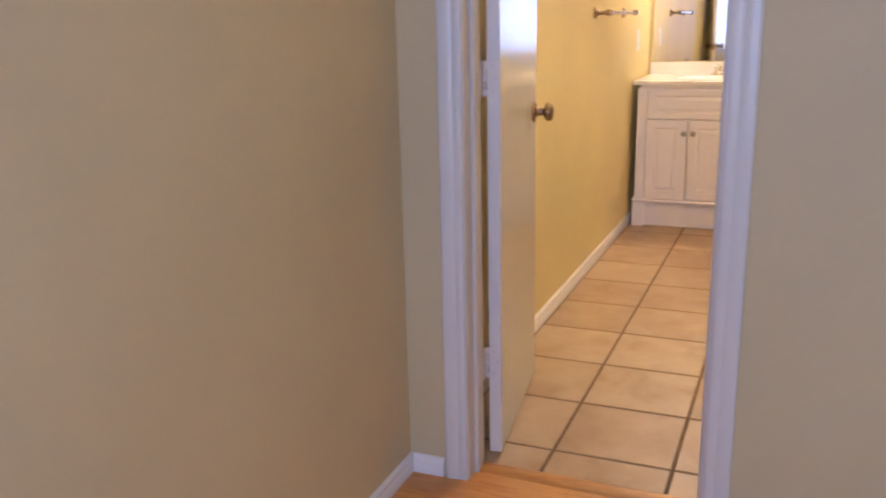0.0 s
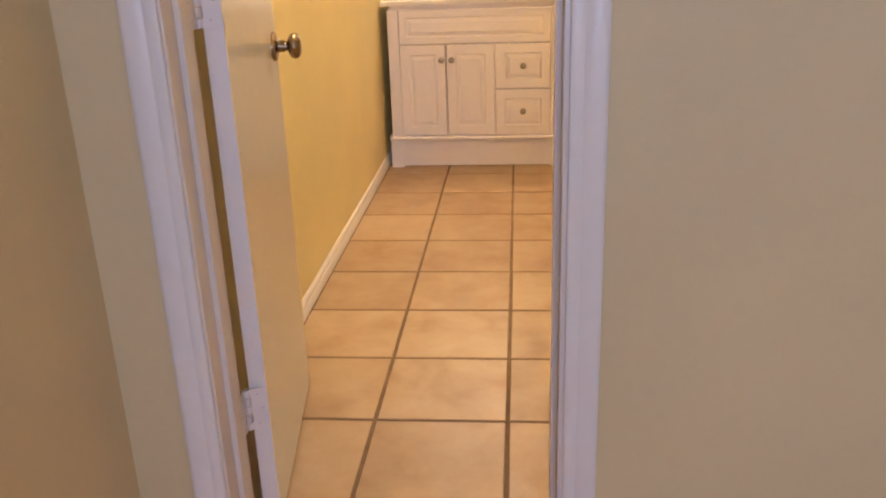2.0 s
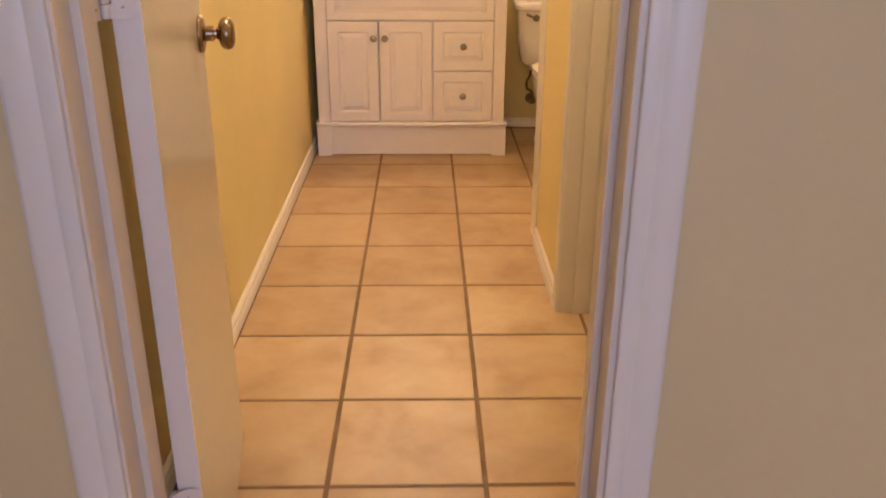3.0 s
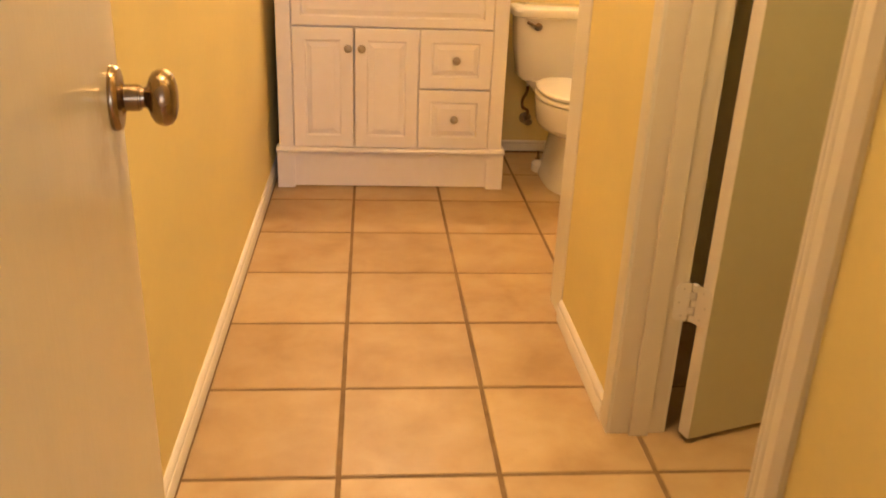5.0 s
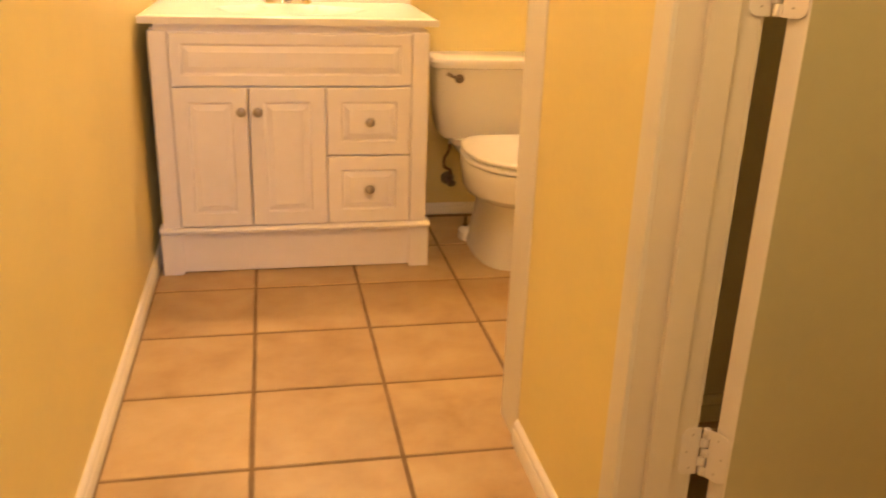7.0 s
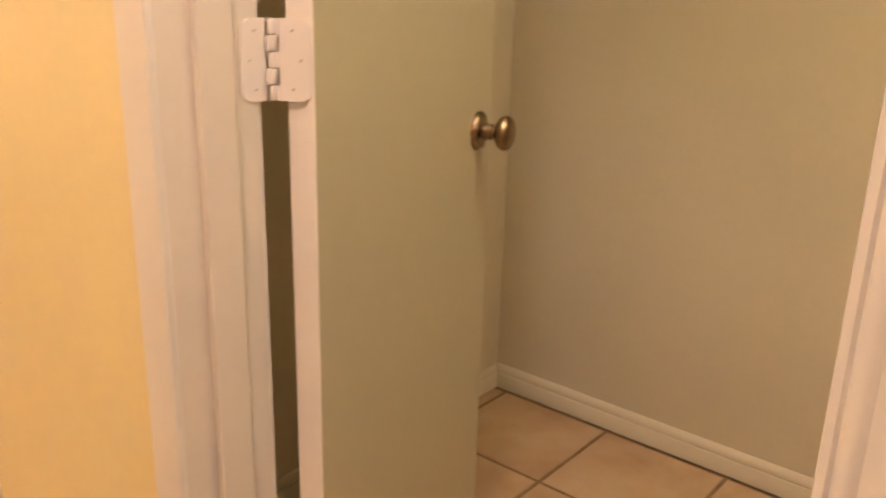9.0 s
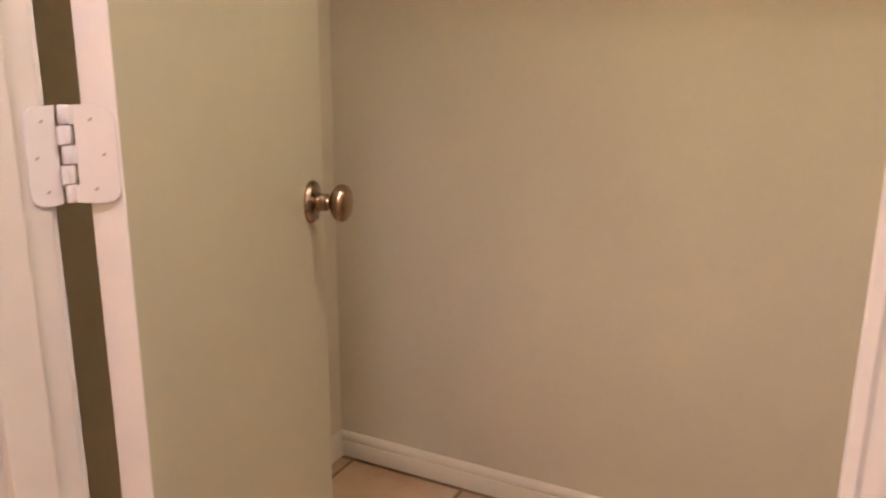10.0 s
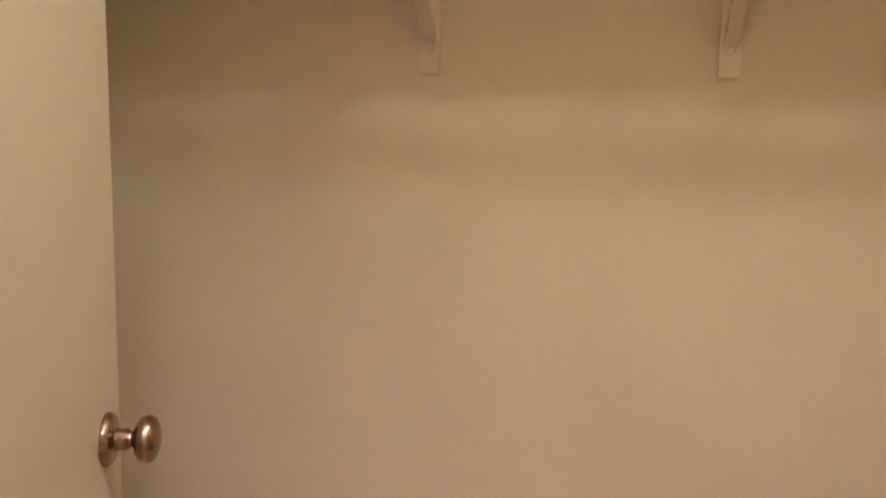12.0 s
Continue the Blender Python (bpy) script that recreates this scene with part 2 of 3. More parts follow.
BRASS = metal_material("dull_brass", (0.30, 0.19, 0.11), 0.45, (0.17, 0.10, 0.06))
TARNISHED = metal_material("tarnished_metal", (0.30, 0.24, 0.19), 0.38, (0.16, 0.12, 0.09))
PORCELAIN = material("white_porcelain", 0.12, base=(0.83, 0.80, 0.77), coat=0.3)[0]
SEAT = material("white_seat_plastic", 0.22, base=(0.85, 0.82, 0.79))[0]
MARBLE = trim_paint("cultured_marble", (0.87, 0.84, 0.80), 0.16)
DARK = material("dark_void", 0.9, base=(0.02, 0.018, 0.015))[0]
SCREW = material("painted_over_screw", 0.6, base=(0.42, 0.37, 0.32))[0]
PLATE = material("white_switch_plate", 0.35, base=(0.74, 0.71, 0.63))[0]
MIRROR = material("mirror_silver", 0.02, 1.0, (0.88, 0.89, 0.88))[0]
THRESHOLD = wood_floor_material("reducer_strip_wood", 0.85)


def glow(name, color, strength):
    m = bpy.data.materials.new(name)
    m.use_nodes = True
    nt = m.node_tree
    nt.nodes.clear()
    e = nt.nodes.new("ShaderNodeEmission")
    o = nt.nodes.new("ShaderNodeOutputMaterial")
    e.inputs[0].default_value = (*color, 1)
    e.inputs[1].default_value = strength
    nt.links.new(e.outputs[0], o.inputs[0])
    return m


# ---- structure ----
def wall(name, boxes, west=YELLOW, east=YELLOW, south=YELLOW, north=YELLOW, label=""):
    """Boxes (x0, x1, y0, y1, z0, z1) in one mesh, each side in its own paint."""
    mats = list(dict.fromkeys([west, east, south, north]))
    bm = bmesh.new()
    for b in boxes:
        for f in box(bm, *b):
            f.normal_update()
            n = f.normal
            m = west if n.x < -0.5 else east if n.x > 0.5 else south if n.y < -0.5 else north
            f.material_index = mats.index(m)
    return tagged(part(name, bm, mats, None, label), kind="structure")


# bedroom and passage share the west side
wall("wall_west", [(-0.14, WX, 0.155, NY, 0, CEIL)], label="yellow painted plasterboard wall of the bathroom passage")
wall("wall_bedroom_west", [(-0.14, -0.020, -3.0, 0.155, 0, CEIL)], BEIGE, BEIGE, BEIGE, BEIGE, "beige painted bedroom wall beside the bathroom door")
wall("wall_north", [(-0.14, 2.46, NY, 3.86, 0, CEIL)], label="yellow painted wall behind the vanity and toilet")
wall("wall_bathroom_door", [(WX - 0.008, BX0 - 0.02, D0, D1, 0, CEIL), (BX1 + 0.02, 2.6, D0, D1, 0, CEIL),
                            (BX0 - 0.02, BX1 + 0.02, D0, D1, 2.05, CEIL)],
     BEIGE, BEIGE, BEIGE, YELLOW, "wall with the bathroom doorway, beige to the bedroom")
wall("wall_closet", [(CX0, CX1, D1, CY0 - 0.02, 0, CEIL), (CX0, CX1, CY1 + 0.02, 2.155, 0, CEIL),
                     (CX0, CX1, CY0 - 0.02, CY1 + 0.02, 2.05, CEIL)],
     YELLOW, CREAM, CREAM, YELLOW, "yellow passage wall with the closet doorway")
wall("wall_closet_north", [(CX1, EX, CN, 2.155, 0, CEIL)], CREAM, CREAM, CREAM, YELLOW, "wall between closet and toilet")
wall("wall_closet_east", [(EX, 2.46, D1, NY, 0, CEIL)], CREAM, CREAM, CREAM, CREAM, "cream painted back wall of the closet")
wall("wall_closet_south", [(CX1, EX, 0.38, 0.44, 0, CEIL)], CREAM, CREAM, CREAM, CREAM, "cream painted side wall of the closet")
wall("wall_toilet_east", [(1.85, 1.95, 2.155, NY, 0, CEIL)], label="yellow painted wall beside the toilet")
W0, W1, WZ0, WZ1 = 0.33, 1.70, 0.73, 1.95
wall("wall_bedroom_south", [(-0.14, W0, -3.12, -3.0, 0, CEIL), (W1, 2.72, -3.12, -3.0, 0, CEIL),
                            (W0, W1, -3.12, -3.0, 0, WZ0), (W0, W1, -3.12, -3.0, WZ1, CEIL)],
     BEIGE, BEIGE, BEIGE, BEIGE, "beige bedroom wall with the window")
wall("wall_bedroom_east", [(2.6, 2.72, -3.0, D1, 0, CEIL)], BEIGE, BEIGE, BEIGE, BEIGE, "plain beige bedroom wall")

bm = bmesh.new()
box(bm, -0.14, 2.72, -3.12, 3.86, CEIL, CEIL + 0.1)
tagged(part("ceiling", bm, CEILING_PAINT, None, "white textured plasterboard ceiling"), kind="structure")

bm = bmesh.new()
box(bm, -0.14, 2.46, 0.17, 3.86, -0.08, -0.0025)
floor = tagged(part("floor", bm, GROUT, None, "beige ceramic tile floor with brown grout joints"), kind="structure")
bm = bmesh.new()
box(bm, -0.14, 2.72, -3.12, 0.17, -0.08, -0.0045)
floor_bedroom = tagged(part("floor_bedroom", bm, DARK, None, "orange wood laminate bedroom floor"), kind="structure")

# reducer strip in the doorway
bm = bmesh.new()
sweep(bm, [(-0.028, 0.0), (-0.026, 0.004), (-0.012, 0.011), (0.012, 0.011), (0.026, 0.005), (0.028, 0.0)],
      (BX0, 0.170, 0), (BX1, 0.170, 0), (0, 1, 0))
tagged(part("threshold", bm, THRESHOLD, None, "orange wood reducer strip in the doorway", True), kind="structure")

# ---- trim ----
BASE_PROFILE = [(0, 0), (0.012, 0), (0.012, 0.050), (0.0105, 0.0535), (0.0085, 0.0545), (0.0085, 0.058), (0.0105, 0.060),
                (0.0105, 0.070), (0.0085, 0.077), (0.0055, 0.082), (0.003, 0.086), (0, 0.086)]


def baseboard(name, p0, p1, side, h=1.0, mat=None, lift=0.0):
    bm = bmesh.new()
    sweep(bm, [(o, v * h + lift) for o, v in BASE_PROFILE], (*p0, 0.0), (*p1, 0.0), (*side, 0))
    return tagged(part(name, bm, mat or BASE_TRIM, None, "cream painted moulded baseboard" if mat else "white painted moulded baseboard", True), kind="structure")


baseboard("baseboard", (WX, D1 + 0.012), (WX, NY), (1, 0), h=0.70)
baseboard("baseboard", (WX + 0.012, NY), (1.85, NY), (0, -1), h=0.56)
baseboard("baseboard", (CX0, CY1 + 0.0555), (CX0, 2.035), (-1, 0), h=0.72)
baseboard("baseboard", (CX0, D1), (CX0, CY0 - 0.062), (-1, 0), h=0.72)
baseboard("baseboard", (EX, 0.44), (EX, CN), (-1, 0), h=0.83, mat=CREAM_TRIM, lift=0.003)
baseboard("baseboard", (CX1, CN), (EX - 0.012, CN), (0, -1), h=0.83, mat=CREAM_TRIM, lift=0.003)
baseboard("baseboard", (CX1 + 0.012, 0.44), (EX - 0.012, 0.44), (0, 1), h=0.83, mat=CREAM_TRIM, lift=0.003)
baseboard("baseboard", (CX1 + 0.005, 2.155), (1.85, 2.155), (0, 1))
baseboard("baseboard", (-0.020, -3.0), (-0.020, D0), (1, 0), h=0.62)
baseboard("baseboard", (-0.008, D0), (BX0 - 0.070, D0), (0, -1), h=0.62)
baseboard("baseboard", (BX1 + 0.063, D0), (2.6, D0), (0, -1), h=0.62)
baseboard("baseboard", (-0.008, -3.0), (2.6, -3.0), (0, 1), h=0.62)
baseboard("baseboard", (2.6, -2.988), (2.6, D0 - 0.012), (-1, 0), h=0.62)

CASING = [(0.0, 0.0), (0.0075, 0.0), (0.009, 0.0025), (0.009, 0.018), (0.0078, 0.021), (0.0098, 0.027), (0.0115, 0.034), (0.012, 0.050), (0.0108, 0.055), (0.0085, 0.057), (0.0, 0.057)]


THICK = [(0.0, 0.0), (0.019, 0.0), (0.021, 0.001), (0.0212, 0.006), (0.0190, 0.0085), (0.0208, 0.0115), (0.0208, 0.019), (0.0188, 0.0225),
         (0.0199, 0.028), (0.0195, 0.043), (0.0140, 0.049), (0.0115, 0.055), (0.010, 0.057), (0.0, 0.057)]
BOARD = [(0.0, 0.0), (0.0085, 0.0), (0.0095, 0.0015), (0.0095, 0.052), (0.0075, 0.0545), (0.0, 0.0545)]


def casing(name, origin, along, side, w, z1, k=1.0, k2=None, near=0.004, far=0.004, near_profile=None, far_profile=None):
    """Casing round a doorway: origin and w give the opening on the wall's face, along its direction."""
    o, a, s = Vector((*origin, 0)), Vector((*along, 0)), Vector((*side, 0))
    prof = [(t, h * k) for t, h in CASING]
    bm = bmesh.new()
    p = o - a * near
    sweep(bm, near_profile or prof, p, p + Vector((0, 0, z1)), s, -a, 0, -1)
    p = o + a * (w + far)
    sweep(bm, far_profile or [(t, h * (k2 or k)) for t, h in CASING], p, p + Vector((0, 0, z1)), s, a, 0, -1)
    q = o + Vector((0, 0, z1))
    sweep(bm, prof, q - a * near, q + a * (w + far), s, Vector((0, 0, 1)), -1, -1)
    return tagged(part(name, bm, TRIM, None, "white painted moulded door casing", True), kind="structure")


casing("trim", (BX0, D0), (1, 0), (0, -1), BX1 - BX0, 2.034, 1.05, 1.0, 0.004, 0.009)
casing("trim", (BX0, D1), (1, 0), (0, 1), BX1 - BX0, 2.034)
casing("trim", (CX0, CY0 + 0.018), (0, 1), (-1, 0), CY1 - CY0 - 0.018, 2.034, far=0.0005, near_profile=THICK, far_profile=BOARD)
casing("trim", (CX1, CY0), (0, 1), (1, 0), CY1 - CY0, 2.034)


def jamb(name, boxes):
    bm = bmesh.new()
    for b in boxes:
        box(bm, *b, bevel=0.0015)
    return tagged(part(name, bm, JAMB_PAINT, None, "white painted door jamb with stop, warm light put into its colour"), kind="structure")


J = 0.019
jamb("door_jamb", [(BX0 - J, BX0, D0, D1, 0, 2.03), (BX1, BX1 + J, D0, D1, 0, 2.03), (BX0, BX1, D0 + 0.001, D1 - 0.001, 2.03, 2.03 + J),
                   (BX0, BX0 + 0.011, 0.140, 0.176, 0, 2.03), (BX1 - 0.011, BX1, 0.140, 0.176, 0, 2.03)])
jamb("door_jamb", [(CX0, CX1, CY0 - J, CY0, 0, 2.03), (CX0, CX1, CY1, CY1 + J, 0, 2.03), (CX0 + 0.001, CX1 - 0.001, CY0, CY1, 2.03, 2.03 + J),
                   (0.968, 1.006, CY0, CY0 + 0.009, 0, 2.03), (0.968, 1.012, CY1 - 0.011, CY1, 0, 2.03)])

# cap on the free end of the passage wall
bm = bmesh.new()
box(bm, CX0 - 0.004, CX0 + 0.012, 2.035, 2.167, 0, CEIL, bevel=0.003)
box(bm, CX0 + 0.012, CX1 + 0.004, 2.155, 2.167, 0, CEIL, bevel=0.003)
tagged(part("trim", bm, TRIM, None, "cream painted flat board on the wall's free end"), kind="structure")

# bedroom window
def window():
    fr = empty("window_1", (W0, -3.06, WZ0))
    bm = bmesh.new()
    t = 0.045
    for b in ((W0, W0 + t, -3.09, -3.03, WZ0, WZ1), (W1 - t, W1, -3.09, -3.03, WZ0, WZ1), (W0 + t, W1 - t, -3.09, -3.03, WZ0, WZ0 + t),
              (W0 + t, W1 - t, -3.09, -3.03, WZ1 - t, WZ1), (W0 + t, W1 - t, -3.08, -3.04, 1.34, 1.37)):
        box(bm, *b, bevel=0.003)
    o = part("window_frame", bm, TRIM, fr, "white window frame")
    bm = bmesh.new()
    box(bm, W0 - 0.03, W1 + 0.03, -3.0, -2.965, WZ0 - 0.022, WZ0, bevel=0.004)
    part("window_sill", bm, TRIM, fr, "white painted window sill")
    g, nt, b = material("window_glass", 0.0, base=(1, 1, 1))
    b.inputs["Transmission Weight"].default_value = 1
    b.inputs["IOR"].default_value = 1.45
    for z0, z1 in ((WZ0 + t, 1.34), (1.37, WZ1 - t)):
        bm = bmesh.new()
        box(bm, W0 + t, W1 - t, -3.062, -3.058, z0, z1)
        p = part("pane", bm, g, fr)
        p.visible_shadow = False
    for c in fr.children:
        c.matrix_parent_inverse = fr.matrix_basis.inverted()
    tagged(fr, "white framed bedroom window with bright daylight", "window", kind="structure")


window()
bm = bmesh.new()
box(bm, -4, 6, -9.05, -9.0, -0.5, 6)
tagged(part("backdrop", bm, glow("bright_daylight_haze", (0.50, 0.72, 1.0), 1.6), None, "bright overexposed daylight outside the window"), kind="structure")
al = new("window_daylight", bpy.data.lights.new("window_daylight", "AREA"))
al.data.shape, al.data.size, al.data.size_y = "RECTANGLE", W1 - W0 - 0.1, WZ1 - WZ0 - 0.1
al.data.energy, al.data.color = WINDOW_POWER, WINDOW_LIGHT
al.matrix_world = look(((W0 + W1) / 2, -3.0, (WZ0 + WZ1) / 2), ((W0 + W1) / 2, 0, (WZ0 + WZ1) / 2 - 0.2))


# ---- doors ----
def set_base(ob, origin):
    """Give a thing its origin at its base without moving its mesh."""
    ob.data.transform(Matrix.Translation(-Vector(origin)))
    ob.location = origin


KNOB_PROFILE = [(0.0, 0.0), (0.0328, 0.0), (0.0335, 0.002), (0.0330, 0.0055), (0.0300, 0.0095), (0.023, 0.0112), (0.0165, 0.0115),
                (0.0135, 0.014), (0.0135, 0.028), (0.0125, 0.0285), (0.0125, 0.0305), (0.0105, 0.031), (0.0100, 0.0345), (0.0125, 0.0375),
                (0.0205, 0.0405), (0.0262, 0.0450), (0.0287, 0.0510), (0.0290, 0.0565), (0.0268, 0.0625), (0.0215, 0.0668),
                (0.0125, 0.0695), (0.0, 0.0705)]


def hinge(parent, pin, jdir, jn, dedge, dn, z0, h=0.089, sunk=0.0043):
    """Painted butt hinge: pin (x, y), direction and normal of the jamb leaf, far end and normal of the door leaf."""
    bm = bmesh.new()
    pin, jdir, jn, dn = Vector((*pin, 0)), Vector((*jdir, 0)), Vector((*jn, 0)), Vector((*dn, 0))
    dd = Vector((*dedge, 0)) - pin
    dl, dd = dd.length, dd.normalized()

    def leaf(start, d, n, length, r=0.014):
        pts = [(0.0, 0.0), (length - r, 0.0)]
        pts += [(length - r + r * math.sin(a), r - r * math.cos(a)) for a in (0.4, 0.8, 1.2, math.pi / 2)]
        pts += [(length - r + r * math.cos(a), h - r + r * math.sin(a)) for a in (0.0, 0.4, 0.8, 1.2, math.pi / 2)]
        pts += [(0.0, h)]
        lo = [bm.verts.new(start + d * u + Vector((0, 0, z0 + v))) for u, v in pts]
        hi = [bm.verts.new(start + d * u + n * 0.0014 + Vector((0, 0, z0 + v))) for u, v in pts]
        bm.faces.new(lo[::-1])
        bm.faces.new(hi)
        for i in range(len(pts)):
            j = (i + 1) % len(pts)
            bm.faces.new((lo[i], lo[j], hi[j], hi[i]))

    leaf(pin + jdir * 0.0075 - jn * sunk, jdir, jn, 0.0325)
    leaf(pin + dd * 0.0085, dd, dn, dl - 0.0105)
    for k in range(5):
        d, n = (dd, dn) if k % 2 == 0 else (jdir, jn)
        a, b = z0 + h * k / 5 + 0.0008, z0 + h * (k + 1) / 5 - 0.0008
        vs = [bm.verts.new(pin + d * u + n * w + Vector((0, 0, z))) for u, w, z in
              ((0.003, 0.0, a), (0.0095, 0.0, a), (0.0095, 0.0021, a), (0.003, 0.0035, a), (0.003, 0.0, b), (0.0095, 0.0, b), (0.0095, 0.0021, b), (0.003, 0.0035, b))]
        for f in ((3, 2, 1, 0), (4, 5, 6, 7), (0, 1, 5, 4), (1, 2, 6, 5), (2, 3, 7, 6), (3, 0, 4, 7)):
            bm.faces.new([vs[i] for i in f])
    bmesh.ops.recalc_face_normals(bm, faces=bm.faces[:])
    hg = part("hinge", bm, HINGE_PAINT, parent, "butt hinge painted white")
    for k in range(5):
        bm = bmesh.new()
        a, b = z0 + h * k / 5 + 0.0006, z0 + h * (k + 1) / 5 - 0.0006
        lathe(bm, [(0, a), (0.0052, a), (0.0058, a + 0.0008), (0.0058, b - 0.0008), (0.0052, b), (0, b)], Matrix.Translation(pin), 14)
        part("knuckle", bm, HINGE_PAINT, hg, smooth=True)
    for s, d, n, u1, u2 in ((pin - jn * sunk, jdir, jn, 0.022, 0.030), (pin, dd, dn, dl * 0.5, dl * 0.7)):
        for u, v in ((u1, 0.013), (u2, 0.0445), (u1, 0.076)):
            bm = bmesh.new()
            c = s + d * u + n * 0.0013 + Vector((0, 0, z0 + v))
            q = n.to_track_quat("Z", "Y").to_matrix().to_4x4()
            lathe(bm, [(0.0026, 0), (0.0022, 0.0007), (0.0, 0.0005)], Matrix.Translation(c) @ q @ pose(0, 0, 0, 0, 0, 30), 8, sy=0.55)
            part("screw", bm, SCREW, hg, "paint-filled screw head")
    return hg


def knob(parent, at, n):
    n = Vector((*n, 0))
    m = Matrix.Translation(at) @ n.to_track_quat("Z", "Y").to_matrix().to_4x4() @ Matrix.Diagonal((1, 1, 0.91, 1))
    bm = bmesh.new()
    lathe(bm, KNOB_PROFILE[:12], m, 40)
    k = part("door_knob", bm, NICKEL, parent, "worn antique nickel round door knob", True)
    bm = bmesh.new()
    lathe(bm, [(0.0, 0.030)] + KNOB_PROFILE[11:], m, 40)
    part("grip", bm, NICKEL, k, smooth=True)
    return k


def door(name, corner, angle, width, face, pin, jdir, jn, hinges, knob_dist, label, height=2.01, z0=0.014, paint=None, knob_z=0.915):
    """A flush door from its hinge edge's corner away from the visible face. face: +1 if the visible face lies clockwise of its length."""
    d = Vector((math.cos(radians(angle)), math.sin(radians(angle)), 0))
    n = Vector((d.y, -d.x, 0))
    T = 0.0345
    bm = bmesh.new()
    box(bm, 0, width, -T, 0, z0, z0 + height, bevel=0.0018)
    rot = Matrix.Translation((*corner, 0)) @ Matrix.Rotation(radians(angle), 4, "Z")
    bm.transform(rot)
    ob = part(name, bm, DOOR_PAINT, None, label)
    if paint:  # door_2: cream faces, white edges; door_1: paler edges stand for light on them
        ob.data.materials[0] = LIT_EDGE_PAINT
        ob.data.materials.append(paint)
        for f in ob.data.polygons:
            if abs(f.normal.dot(n)) > 0.99:
                f.material_index = 1
    q = Vector((*corner, 0)) + n * T
    for z in hinges:
        hinge(ob, pin, jdir, jn, (q.x - d.x * 0.0, q.y - d.y * 0.0), (-d.x, -d.y), z)
    knob(ob, q + d * knob_dist + Vector((0, 0, knob_z)), (n.x, n.y))
    knob(ob, Vector((*corner, 0)) + d * knob_dist + Vector((0, 0, knob_z)), (-n.x, -n.y))
    # latch plate on the free edge
    bm = bmesh.new()
    box(bm, width - 0.0005, width + 0.0015, -T / 2 - 0.0125, -T / 2 + 0.0125, 0.887, 0.943)
    box(bm, width + 0.0015, width + 0.009, -T / 2 - 0.006, -T / 2 + 0.006, 0.905, 0.925, 0.001)
    bm.transform(rot)
    part("latch_plate", bm, BRASS, ob, "dull brass latch")
    return tagged(ob, label, "door", kind="structure")


door("door_1", (0.159, 0.243), 97.6, 0.588, 1, (0.157, 0.231), (0, -1), (1, 0), (0.245, 1.015, 1.78), 0.53,
     "white flush wooden bathroom door standing open with a nickel knob", paint=DOOR_PAINT, knob_z=0.920)
door("door_2", (1.080, 1.470), 17.4, 0.590, 1, (1.068, 1.4785), (-1, 0), (0, -1), (0.289, 1.026, 1.78), 0.525,
     "cream painted flush closet door standing open with a nickel knob", paint=CLOSET_DOOR)


# ---- vanity ----
def panel_front(name, parent, x0, x1, z0, z1, yf, frame=0.04, label=""):
    """A front with routed frame and raised field; loops of (inset, depth behind the face)."""
    bm = bmesh.new()
    t = 0.018
    loops = [(0, t), (0, 0.0045), (0.0015, 0.0015), (0.0045, 0.0), (frame, 0.0), (frame + 0.003, 0.0012), (frame + 0.006, 0.0052), (frame + 0.009, 0.0060),
             (frame + 0.025, 0.0012), (frame + 0.027, 0.0)]
    rings = []
    for i, dpt in loops:
        rings.append([bm.verts.new((x, yf + dpt, z)) for x, z in ((x0 + i, z0 + i), (x1 - i, z0 + i), (x1 - i, z1 - i), (x0 + i, z1 - i))])
    for a, b in zip(rings, rings[1:]):
        for k in range(4):
            bm.faces.new((a[k], a[(k + 1) % 4], b[(k + 1) % 4], b[k]))
    bm.faces.new(rings[-1])
    bm.faces.new(rings[0][::-1])
    bmesh.ops.recalc_face_normals(bm, faces=bm.faces[:])
    return part(name, bm, CABINET, parent, label)


def pull(parent, x, z, yf):
    bm = bmesh.new()
    m = Matrix.Translation((x, yf, z)) @ Vector((0, -1, 0)).to_track_quat("Z", "Y").to_matrix().to_4x4()
    lathe(bm, [(0, 0), (0.008, 0), (0.008, 0.002), (0.0052, 0.004), (0.005, 0.012), (0.009, 0.016), (0.0148, 0.0185),
               (0.0158, 0.022), (0.0145, 0.0255), (0.0115, 0.0262), (0.0105, 0.0275), (0.006, 0.029), (0, 0.0295)], m, 24)
    return part("knob", bm, PULL_METAL, parent, "brushed nickel round cabinet knob", True)


